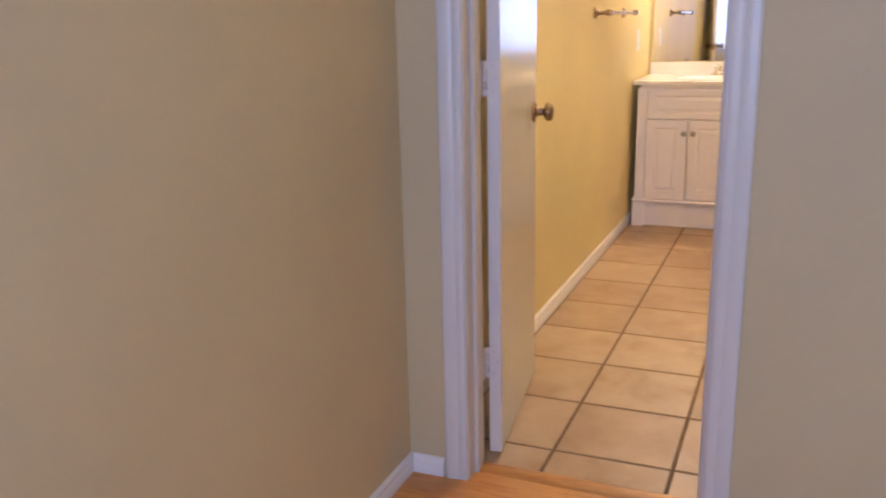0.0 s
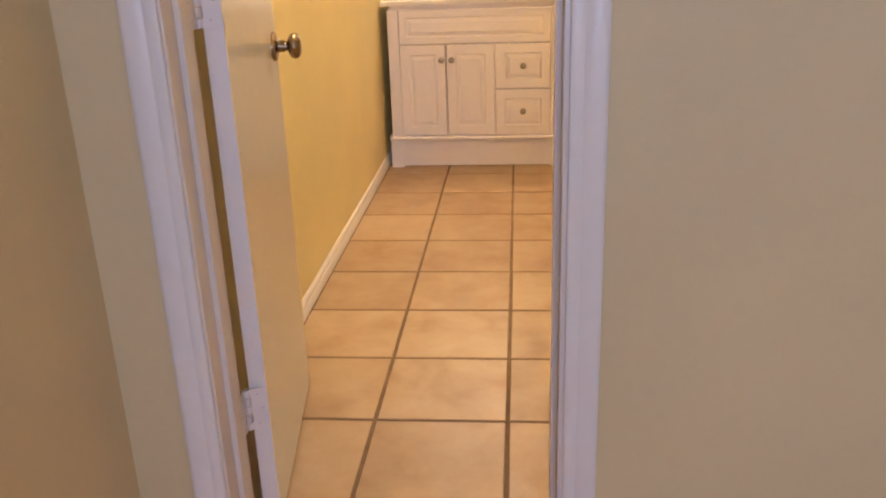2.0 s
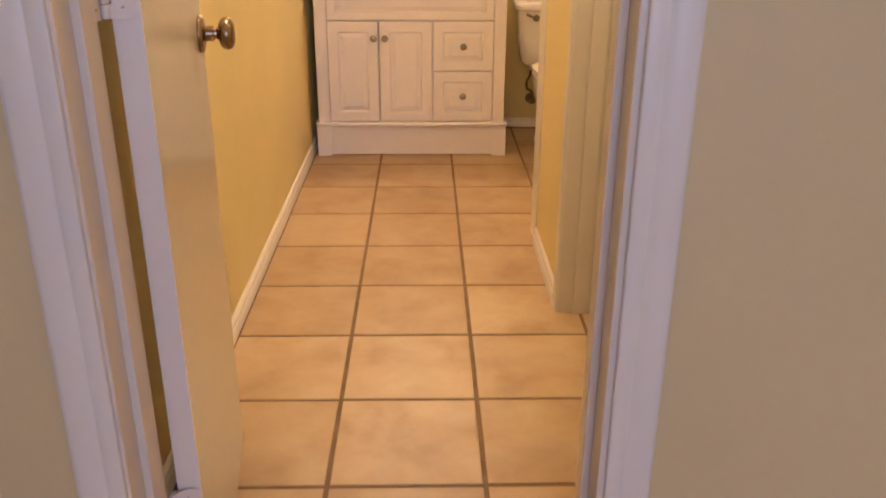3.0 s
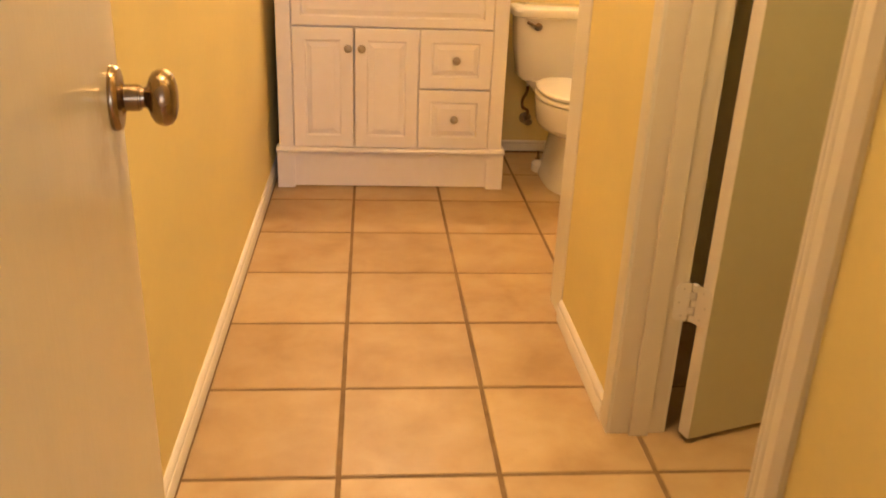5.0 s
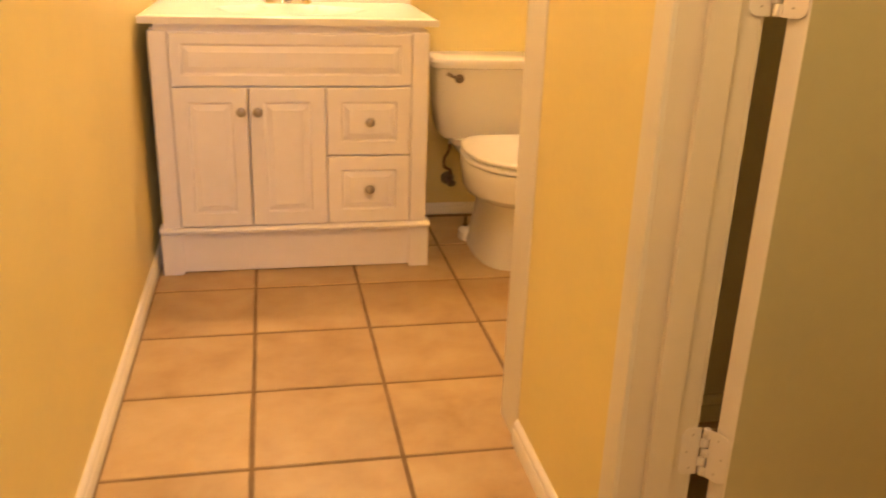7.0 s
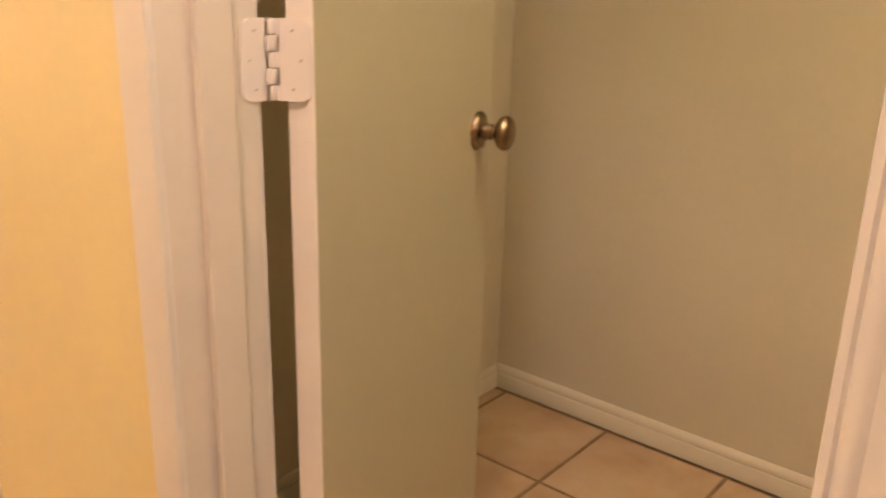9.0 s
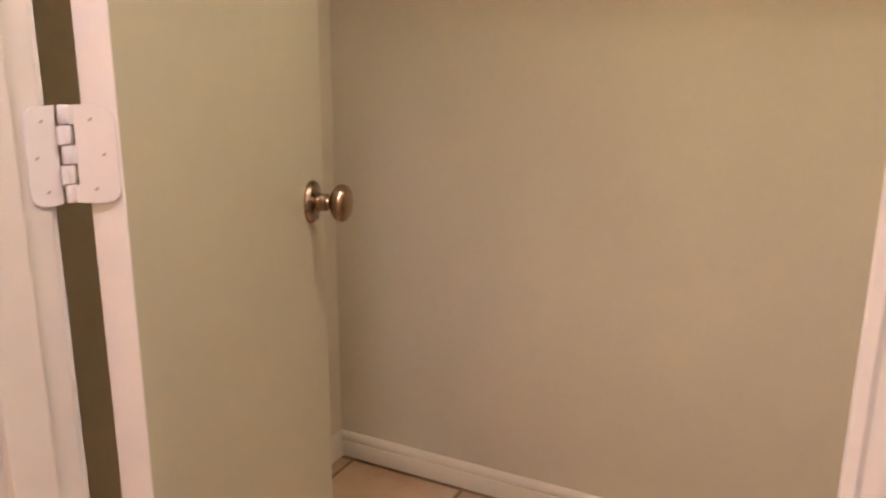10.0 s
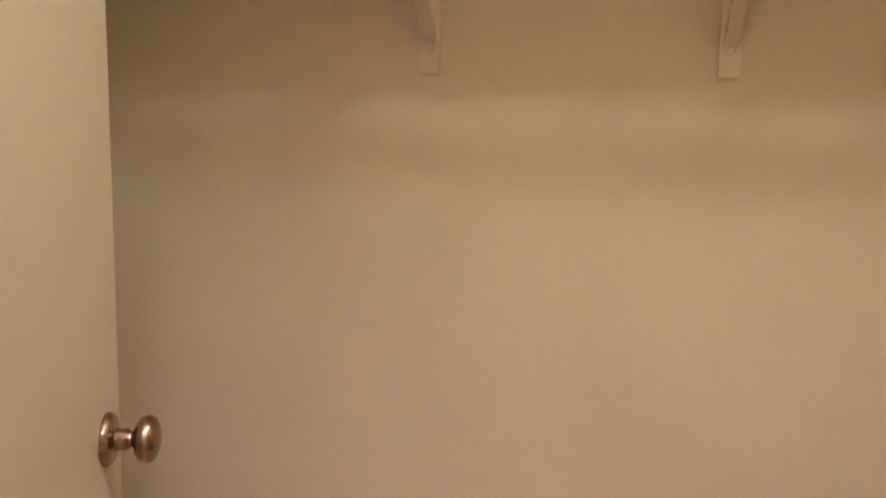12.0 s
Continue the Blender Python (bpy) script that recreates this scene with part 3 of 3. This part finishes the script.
def vanity():
    v = empty("vanity", (0.466, 3.45, 0))
    F = 3.165
    bm = bmesh.new()
    box(bm, 0.034, 0.897, F + 0.120, NY - 0.016, 0.10, 0.800)
    for b in ((0.034, 0.050, 0.100, 0.812), (0.881, 0.897, 0.100, 0.812)):
        box(bm, b[0], b[1], F + 0.021, F + 0.120, b[2], b[3])
    for b in ((0.040, 0.306, 0.160, 0.812), (0.331, 0.891, 0.160, 0.812), (0.306, 0.331, 0.160, 0.190), (0.306, 0.331, 0.620, 0.812)):
        box(bm, b[0], b[1], F + 0.013, F + 0.021, b[2], b[3])
    part("body", bm, CABINET, v)
    for x0, x1 in ((0.028, 0.084), (0.846, 0.902)):
        bm = bmesh.new()
        box(bm, x0, x1, F - 0.001, F + 0.03, 0.166, 0.804, bevel=0.004)
        part("pilaster", bm, CABINET, v)
    bm = bmesh.new()
    sweep(bm, [(0, 0), (0.008, 0.0), (0.012, 0.004), (0.013, 0.010), (0.010, 0.015), (0.004, 0.019), (0, 0.020)],
          (0.016, F, 0.147), (0.916, F, 0.147), (0, -1, 0))
    box(bm, 0.016, 0.916, F, F + 0.05, 0.147, 0.166)
    part("moulding", bm, CABINET, v, "moulded base rail")
    bm = bmesh.new()
    box(bm, 0.085, 0.848, F + 0.016, F + 0.034, 0.004, 0.147)
    part("plinth", bm, CABINET, v)
    for x0, x1, s in ((0.018, 0.078, 1), (0.854, 0.914, -1)):
        bm = bmesh.new()
        xi = x1 if s > 0 else x0
        pts = [(x0, 0.0), (x1, 0.0)] if s > 0 else [(x0, 0.0), (x1, 0.0)]
        bracket = [(xi, 0.0), (xi + s * 0.008, 0.004), (xi + s * 0.008, 0.118), (xi + s * 0.012, 0.128), (xi + s * 0.022, 0.137), (xi + s * 0.024, 0.147)]
        outer = [(x0 if s > 0 else x1, 0.147), (x0 if s > 0 else x1, 0.0)]
        poly = bracket + outer
        a = [bm.verts.new((x, F - 0.002, z)) for x, z in poly]
        b = [bm.verts.new((x, F + 0.05, z)) for x, z in poly]
        bm.faces.new(a)
        bm.faces.new(b[::-1])
        for i in range(len(poly)):
            j = (i + 1) % len(poly)
            bm.faces.new((a[i], b[i], b[j], a[j]))
        bmesh.ops.recalc_face_normals(bm, faces=bm.faces[:])
        part("foot", bm, CABINET, v, "bracket foot")
    panel_front("false_drawer_front", v, 0.0865, 0.8440, 0.634, 0.800, F - 0.006, 0.033, "wide routed false drawer front")
    d = panel_front("door", v, 0.0865, 0.3160, 0.1695, 0.630, F - 0.006, 0.045, "routed cabinet door")
    pull(d, 0.297, 0.556, F - 0.006)
    d = panel_front("door", v, 0.3210, 0.5635, 0.1695, 0.630, F - 0.006, 0.045, "routed cabinet door")
    pull(d, 0.348, 0.556, F - 0.006)
    d = panel_front("drawer", v, 0.5670, 0.8440, 0.406, 0.630, F - 0.006, 0.045, "routed drawer front")
    pull(d, 0.706, 0.520, F - 0.006)
    d = panel_front("drawer", v, 0.5670, 0.8440, 0.1695, 0.402, F - 0.006, 0.045, "routed drawer front")
    pull(d, 0.706, 0.292, F - 0.006)
    # moulded top with an oval bowl
    bm = bmesh.new()
    x0, x1, y0, y1, zt = 0.004, 0.927, F - 0.022, NY - 0.001, 0.850
    nx, ny = 56, 36
    grid = []
    for j in range(ny + 1):
        row = []
        for i in range(nx + 1):
            x, y = x0 + (x1 - x0) * i / nx, y0 + (y1 - y0) * j / ny
            r = math.hypot((x - 0.466) / 0.235, (y - 3.40) / 0.165)
            z = zt
            if r < 1:
                z -= 0.12 * (1 - r ** 3.5)
            elif r < 1.08:
                z += 0.002 * math.sin((r - 1) / 0.08 * math.pi)
            if i in (0, nx) or j == 0:
                z -= 0.004
            row.append(bm.verts.new((x, y, z)))
        grid.append(row)
    for j in range(ny):
        for i in range(nx):
            bm.faces.new((grid[j][i], grid[j][i + 1], grid[j + 1][i + 1], grid[j + 1][i]))
    rim = [grid[0][i] for i in range(nx + 1)] + [grid[j][nx] for j in range(1, ny + 1)] + \
          [grid[ny][i] for i in range(nx - 1, -1, -1)] + [grid[j][0] for j in range(ny - 1, 0, -1)]
    low = [bm.verts.new((p.co.x, p.co.y, 0.826)) for p in rim]
    inn = [bm.verts.new((min(max(p.co.x, x0 + 0.03), x1 - 0.03), max(p.co.y, y0 + 0.03), 0.826)) for p in rim]
    for a, b in ((rim, low), (low, inn)):
        for i in range(len(rim)):
            j = (i + 1) % len(rim)
            bm.faces.new((a[i], b[i], b[j], a[j]))
    bmesh.ops.recalc_face_normals(bm, faces=bm.faces[:])
    top = part("countertop", bm, MARBLE, v, "cream cultured marble top with moulded bowl", True)
    bm = bmesh.new()
    box(bm, x0, x1, NY - 0.020, NY - 0.001, zt - 0.002, 0.925, bevel=0.004)
    part("backsplash", bm, MARBLE, v, "cream backsplash")
    bm = bmesh.new()
    box(bm, 0.045, 0.886, F + 0.004, F + 0.03, 0.800, 0.826)
    part("top_rail", bm, CABINET, v)
    for c in v.children:
        c.matrix_parent_inverse = v.matrix_basis.inverted()
    tagged(v, "white vanity cabinet with routed doors, two drawers and cream top", "vanity")


vanity()


def faucet():
    f = empty("faucet", (0.466, 3.655, 0.85))
    bm = bmesh.new()
    loft(bm, [(0.466, 3.655, 0.850, 0.085, 0.026, 0.026, 3), (0.466, 3.655, 0.862, 0.083, 0.024, 0.024, 3), (0.466, 3.655, 0.868, 0.07, 0.018, 0.018, 3)])
    part("base", bm, CHROME, f, smooth=True)
    for x, s in ((0.417, -1), (0.515, 1)):
        bm = bmesh.new()
        lathe(bm, [(0.021, 0), (0.020, 0.008), (0.0155, 0.020), (0.019, 0.030), (0.0215, 0.042), (0.017, 0.047), (0.0, 0.049)], Matrix.Translation((x, 3.655, 0.864)), 20)
        tube(bm, [(x, 3.655, 0.902), (x + s * 0.012, 3.625, 0.906), (x + s * 0.016, 3.610, 0.904)], [0.008, 0.006, 0.005], 10)
        part("handle", bm, CHROME, f, smooth=True)
    bm = bmesh.new()
    tube(bm, smooth_points([(0.466, 3.655, 0.862), (0.466, 3.650, 0.890), (0.466, 3.62, 0.904), (0.466, 3.57, 0.900), (0.466, 3.550, 0.886)]), 0.0155, 14)
    part("spout", bm, CHROME, f, smooth=True)
    for c in f.children:
        c.matrix_parent_inverse = f.matrix_basis.inverted()
    tagged(f, "chrome two-handle centerset faucet on the vanity top", "faucet")


faucet()

# mirror with clips
mr = empty("mirror", (0.46, NY - 0.003, 0.93))
bm = bmesh.new()
box(bm, 0.015, 0.915, NY - 0.006, NY - 0.001, 0.929, 1.86)
part("mirror_glass", bm, MIRROR, mr)
for x in (0.223, 0.675):
    bm = bmesh.new()
    box(bm, x - 0.014, x + 0.014, NY - 0.0115, NY - 0.001, 0.9255, 0.947, bevel=0.003)
    part("clip", bm, CHROME, mr, "chrome mirror clip")
for c in mr.children:
    c.matrix_parent_inverse = mr.matrix_basis.inverted()
tagged(mr, "frameless wall mirror above the vanity backsplash", "mirror")


# vanity light bar
def vanity_light():
    v = empty("vanity_light", (0.46, NY - 0.02, 1.98))
    bm = bmesh.new()
    box(bm, 0.16, 0.76, NY - 0.035, NY - 0.001, 1.94, 2.03, bevel=0.005)
    part("backplate", bm, CHROME, v)
    g = glow("warm_bulb", VANITY_LIGHT, VANITY_POWER)
    for x in (0.23, 0.46, 0.69):
        bm = bmesh.new()
        lathe(bm, [(0.022, 0), (0.020, 0.03)], Matrix.Translation((x, NY - 0.035, 1.985)) @ pose(0, 0, 0, 90), 16)
        part("socket", bm, CHROME, v)
        bm = bmesh.new()
        bmesh.ops.create_uvsphere(bm, u_segments=16, v_segments=10, radius=0.048)
        bm.transform(Matrix.Translation((x, NY - 0.105, 1.985)))
        part("bulb", bm, g, v, "frosted globe bulb", True)
    for c in v.children:
        c.matrix_parent_inverse = v.matrix_basis.inverted()
    tagged(v, "chrome light bar with three globe bulbs above the mirror", "wall light")


vanity_light()


def ceiling_lamp(lx, ly, color, power, label):
    v = empty("ceiling_light", (lx, ly, CEIL))
    bm = bmesh.new()
    lathe(bm, [(0.0, 0.0), (0.130, 0.0), (0.133, -0.012), (0.127, -0.018), (0.0, -0.018)], Matrix.Translation((lx, ly, CEIL)), 32)
    part("lamp_holder", bm, PLATE, v)
    bm = bmesh.new()
    lathe(bm, [(0.115, -0.018), (0.113, -0.035), (0.100, -0.058), (0.072, -0.076), (0.04, -0.0835), (0.0, -0.087)], Matrix.Translation((lx, ly, CEIL)), 32)
    part("diffuser", bm, glow("frosted_lamp", color, power), v, smooth=True)
    for c in v.children:
        c.matrix_parent_inverse = v.matrix_basis.inverted()
    tagged(v, label, "ceiling light")


ceiling_lamp(1.45, 0.84, CLOSET_LIGHT, CLOSET_POWER, "round frosted flush lamp on the closet ceiling")
ceiling_lamp(0.46, 1.02, VANITY_LIGHT, PASSAGE_POWER, "round frosted flush lamp on the passage ceiling")


# ---- toilet ----
def toilet():
    X = 1.215
    t = empty("toilet", (X, 3.3, 0))
    bm = bmesh.new()
    loft(bm, [(X, 3.30, 0.0, 0.112, 0.225, 0.245, 2.6), (X, 3.30, 0.012, 0.112, 0.225, 0.245, 2.6), (X, 3.30, 0.04, 0.101, 0.212, 0.24, 2.5),
              (X, 3.30, 0.10, 0.090, 0.205, 0.235, 2.4), (X, 3.29, 0.18, 0.080, 0.180, 0.235, 2.3), (X, 3.28, 0.222, 0.088, 0.185, 0.235, 2.2),
              (X, 3.26, 0.238, 0.128, 0.215, 0.24, 2.1), (X, 3.24, 0.256, 0.155, 0.240, 0.25, 2.1), (X, 3.21, 0.28, 0.168, 0.252, 0.26, 2.1),
              (X, 3.20, 0.33, 0.175, 0.250, 0.26, 2.1), (X, 3.20, 0.366, 0.178, 0.250, 0.26, 2.1), (X, 3.20, 0.373, 0.174, 0.246, 0.256, 2.1)], 48)
    part("bowl", bm, PORCELAIN, t, smooth=True)
    bm = bmesh.new()
    loft(bm, [(X, 3.60, 0.30, 0.11, 0.10, 0.12, 4), (X, 3.58, 0.35, 0.15, 0.11, 0.14, 4), (X, 3.58, 0.372, 0.15, 0.11, 0.14, 4)], 32)
    part("deck", bm, PORCELAIN, t, smooth=True)
    bm = bmesh.new()
    loft(bm, [(X + 0.004, 3.615, 0.368, 0.185, 0.085, 0.100, 5), (X + 0.004, 3.615, 0.384, 0.200, 0.095, 0.108, 5), (X, 3.615, 0.50, 0.213, 0.104, 0.112, 6),
              (X, 3.615, 0.640, 0.222, 0.110, 0.114, 6)], 48)
    part("tank", bm, PORCELAIN, t, smooth=True)
    bm = bmesh.new()
    loft(bm, [(X, 3.612, 0.636, 0.228, 0.112, 0.116, 6), (X, 3.612, 0.641, 0.238, 0.122, 0.117, 6), (X, 3.612, 0.661, 0.240, 0.124, 0.117, 6),
              (X, 3.612, 0.671, 0.234, 0.119, 0.114, 6), (X, 3.612, 0.6745, 0.215, 0.104, 0.105, 6)], 48)
    part("tank_lid", bm, PORCELAIN, t, smooth=True)
    for nm, z0, z1, k in (("seat", 0.3755, 0.394, 1.0), ("seat_lid", 0.3975, 0.416, 0.985)):
        bm = bmesh.new()
        loft(bm, [(X, 3.20, z0, 0.174 * k, 0.246 * k, 0.195, 2.1), (X, 3.20, z0 + 0.005, 0.180 * k, 0.254 * k, 0.20, 2.1),
                  (X, 3.20, z1 - 0.006, 0.180 * k, 0.254 * k, 0.20, 2.1), (X, 3.20, z1 - 0.001, 0.174 * k, 0.246 * k, 0.195, 2.1),
                  (X, 3.20, z1, 0.165 * k, 0.236 * k, 0.186, 2.1)], 48, square_back=True)
        part(nm, bm, SEAT, t, "white plastic toilet " + nm.replace("_", " "), True)
    # flush lever
    bm = bmesh.new()
    lathe(bm, [(0, 0), (0.017, 0), (0.017, 0.008), (0.012, 0.013), (0, 0.015)], Matrix.Translation((1.080, 3.506, 0.602)) @ pose(0, 0, 0, 90), 18)
    tube(bm, smooth_points([(1.080, 3.494, 0.602), (1.060, 3.488, 0.609), (1.030, 3.488, 0.623)]), [0.0062] * 9 + [0.0072] * 4, 10)
    part("flush_lever", bm, TARNISHED, t, "tarnished flush lever", True)
    for s in (-1, 1):
        bm = bmesh.new()
        loft(bm, [(X + s * 0.104, 3.44, 0.0, 0.026, 0.05, 0.05, 2), (X + s * 0.104, 3.44, 0.03, 0.024, 0.045, 0.045, 2), (X + s * 0.097, 3.44, 0.045, 0.012, 0.03, 0.03, 2)], 20)
        part("bolt_flange", bm, PORCELAIN, t, smooth=True)
        bm = bmesh.new()
        tube(bm, [(X + s * 0.104, 3.44, 0.035), (X + s * 0.104, 3.44, 0.085)], 0.0042, 8)
        lathe(bm, [(0, 0), (0.011, 0), (0.011, 0.006), (0, 0.006)], Matrix.Translation((X + s * 0.104, 3.44, 0.047)), 6)
        part("bolt", bm, BRASS, t, "rusty exposed floor bolt")
    for c in t.children:
        c.matrix_parent_inverse = t.matrix_basis.inverted()
    tagged(t, "white porcelain two-piece toilet with closed lid beside the vanity", "toilet")


toilet()


def supply():
    v = empty("water_supply_valve", (1.09, NY, 0.155))
    bm = bmesh.new()
    lathe(bm, [(0, 0), (0.028, 0), (0.026, 0.004), (0.012, 0.008)], Matrix.Translation((1.095, NY - 0.0005, 0.155)) @ pose(0, 0, 0, 90), 20)
    part("flange", bm, TARNISHED, v, smooth=True)
    bm = bmesh.new()
    tube(bm, [(1.095, NY - 0.004, 0.155), (1.095, 3.665, 0.155)], 0.008, 10)
    lathe(bm, [(0, -0.014), (0.012, -0.014), (0.012, 0.020), (0.007, 0.024), (0.007, 0.036)], Matrix.Translation((1.095, 3.672, 0.155)), 14)
    part("valve", bm, TARNISHED, v, smooth=True)
    bm = bmesh.new()
    lathe(bm, [(0.012, 0), (0.018, 0.004), (0.018, 0.018), (0.008, 0.024), (0.008, 0.04)], Matrix.Translation((1.078, 3.62, 0.368)) @ pose(0, 0, 0, 180), 12)
    part("nut", bm, SEAT, v, "white plastic coupling nut", True)
    bm = bmesh.new()
    lathe(bm, [(0, 0), (0.019, 0.0), (0.021, 0.006), (0.019, 0.012), (0, 0.014)], Matrix.Translation((1.095, 3.660, 0.155)) @ pose(0, 0, 0, 90), 10, sy=0.7)
    part("handle", bm, TARNISHED, v, smooth=True)
    bm = bmesh.new()
    tube(bm, smooth_points([(1.095, 3.672, 0.188), (1.090, 3.668, 0.208), (1.066, 3.655, 0.224), (1.062, 3.645, 0.262), (1.076, 3.632, 0.300), (1.078, 3.62, 0.37)]), 0.0068, 10)
    part("hose", bm, BRASS, v, "dull copper supply tube", True)
    for c in v.children:
        c.matrix_parent_inverse = v.matrix_basis.inverted()
    tagged(v, "tarnished supply valve with copper tube under the toilet tank", "valve")


supply()


# ---- small things on the west wall ----
def towel_bar():
    v = empty("towel_bar", (WX, 2.52, 1.22))
    for y in (2.20, 2.86):
        bm = bmesh.new()
        m = Matrix.Translation((WX, y, 1.222)) @ Vector((1, 0, 0)).to_track_quat("Z", "Y").to_matrix().to_4x4()
        lathe(bm, [(0, 0), (0.026, 0), (0.026, 0.006), (0.014, 0.012), (0.009, 0.022), (0.009, 0.05), (0.015, 0.056), (0.015, 0.074), (0.01, 0.08), (0, 0.08)], m, 22)
        part("post", bm, NICKEL, v, smooth=True)
    bm = bmesh.new()
    tube(bm, [(WX + 0.065, 2.20, 1.222), (WX + 0.065, 2.86, 1.222)], 0.008, 14)
    part("bar", bm, NICKEL, v, smooth=True)
    for c in v.children:
        c.matrix_parent_inverse = v.matrix_basis.inverted()
    tagged(v, "nickel towel bar on the yellow wall", "towel bar")


towel_bar()
bm = bmesh.new()
box(bm, WX, WX + 0.006, 3.285, 3.357, 1.01, 1.125, bevel=0.002)
sp = part("wall_outlet", bm, PLATE, None, "white electrical outlet plate on the yellow wall")
tagged(sp, category="outlet")
for z in (1.047, 1.088):
    bm = bmesh.new()
    box(bm, WX + 0.006, WX + 0.008, 3.303, 3.339, z - 0.014, z + 0.014, bevel=0.001)
    part("socket", bm, PLATE, sp)


# ---- closet fittings ----
def bracket(y):
    b = empty("shelf_bracket", (EX, y, 1.398))
    w = 0.019
    bm = bmesh.new()
    sweep(bm, [(0, 0), (0.011, 0), (0.0125, 0.003), (0.0125, 0.048), (0.0125, 0.29), (0, 0.29)], (EX, y - w, 1.398), (EX, y + w, 1.398), (-1, 0, 0))
    part("wall_plate", bm, CREAM_TRIM, b, "cream painted wall plate")
    bm = bmesh.new()
    sweep(bm, [(0.011, 0.058), (0.026, 0.066), (0.30, 0.262), (0.30, 0.285), (0.285, 0.285), (0.014, 0.092)],
          (EX, y - 0.0115, 1.398), (EX, y + 0.0115, 1.398), (-1, 0, 0))
    part("brace", bm, CREAM_TRIM, b, "cream painted slanting brace")
    bm = bmesh.new()
    sweep(bm, [(0.0125, 0.268), (0.30, 0.268), (0.30, 0.290), (0.0125, 0.290)], (EX, y - 0.014, 1.398), (EX, y + 0.014, 1.398), (-1, 0, 0))
    part("arm", bm, CREAM_TRIM, b)
    bm = bmesh.new()
    m = Matrix.Translation((EX - 0.0124, y, 1.447)) @ Vector((-1, 0, 0)).to_track_quat("Z", "Y").to_matrix().to_4x4()
    lathe(bm, [(0.008, 0), (0.0065, 0.0025), (0.0, 0.003)], m, 14)
    part("screw", bm, CREAM_TRIM, b, smooth=True)
    for c in b.children:
        c.matrix_parent_inverse = b.matrix_basis.inverted()
    return tagged(b, "cream painted metal shelf bracket screwed to the closet wall", "shelf bracket", "closet brackets")


bracket(1.358)
bracket(0.806)
bm = bmesh.new()
box(bm, EX - 0.305, EX - 0.001, 0.441, CN - 0.001, 1.693, 1.712, bevel=0.002)
tagged(part("closet_shelf", bm, TRIM, None, "white painted closet shelf resting on brackets"), category="shelf")
bm = bmesh.new()
tube(bm, [(EX - 0.265, 0.442, 1.585), (EX - 0.265, CN - 0.002, 1.585)], 0.016, 18)
tagged(part("closet_rod", bm, TRIM, None, "white painted wooden closet rod below the shelf", True), category="closet rod")

# ---- floor pieces ----
GAP = 0.011


def tile_mesh(w, h):
    bm = bmesh.new()
    c = 0.0016
    t = 0.0
    lo = [bm.verts.new((x, y, -0.0028)) for x, y in ((0, 0), (w, 0), (w, h), (0, h))]
    mid = [bm.verts.new((x, y, t - c)) for x, y in ((0, 0), (w, 0), (w, h), (0, h))]
    top = [bm.verts.new((x, y, t)) for x, y in ((c, c), (w - c, c), (w - c, h - c), (c, h - c))]
    for a, b in ((lo, mid), (mid, top)):
        for k in range(4):
            bm.faces.new((a[k], a[(k + 1) % 4], b[(k + 1) % 4], b[k]))
    bm.faces.new(top)
    me = bpy.data.meshes.new("tile")
    bm.to_mesh(me)
    bm.free()
    me.materials.append(TILE)
    return me


meshes = {}
rng = random.Random(4)
for i in range(-1, 7):
    for j in range(0, 12):
        x0, x1 = TX + i * PITCH + GAP / 2, TX + (i + 1) * PITCH - GAP / 2
        y0, y1 = TY + j * PITCH + GAP / 2, TY + (j + 1) * PITCH - GAP / 2
        x0, x1, y0, y1 = max(x0, WX + 0.016), min(x1, EX - 0.019), max(y0, 0.192), min(y1, NY - 0.016)
        if x1 - x0 < 0.02 or y1 - y0 < 0.02:
            continue
        key = (round(x1 - x0, 4), round(y1 - y0, 4))
        if key not in meshes:
            meshes[key] = tile_mesh(*key)
        ob = new("tile", meshes[key])
        ob.parent = floor
        ob.location = (x0, y0, rng.uniform(-0.0004, 0.0004))

plank = {}
for j in range(19):
    y1 = 0.146 - j * 0.166
    x = -0.02 - rng.uniform(0, 0.8)
    while x < 2.6:
        L = 1.2
        a, b = max(x, -0.02), min(x + L, 2.6)
        if b - a > 0.05:
            key = round(b - a, 3)
            if key not in plank:
                bm = bmesh.new()
                box(bm, 0.0006, b - a - 0.0006, -0.1655, -0.0005, -0.0045, 0.003, bevel=0.0008)
                me = bpy.data.meshes.new("plank")
                bm.to_mesh(me)
                bm.free()
                me.materials.append(LAMINATE)
                plank[key] = me
            ob = new("plank", plank[key])
            ob.parent = floor_bedroom
            ob.location = (a, y1, -0.002)
        x += L
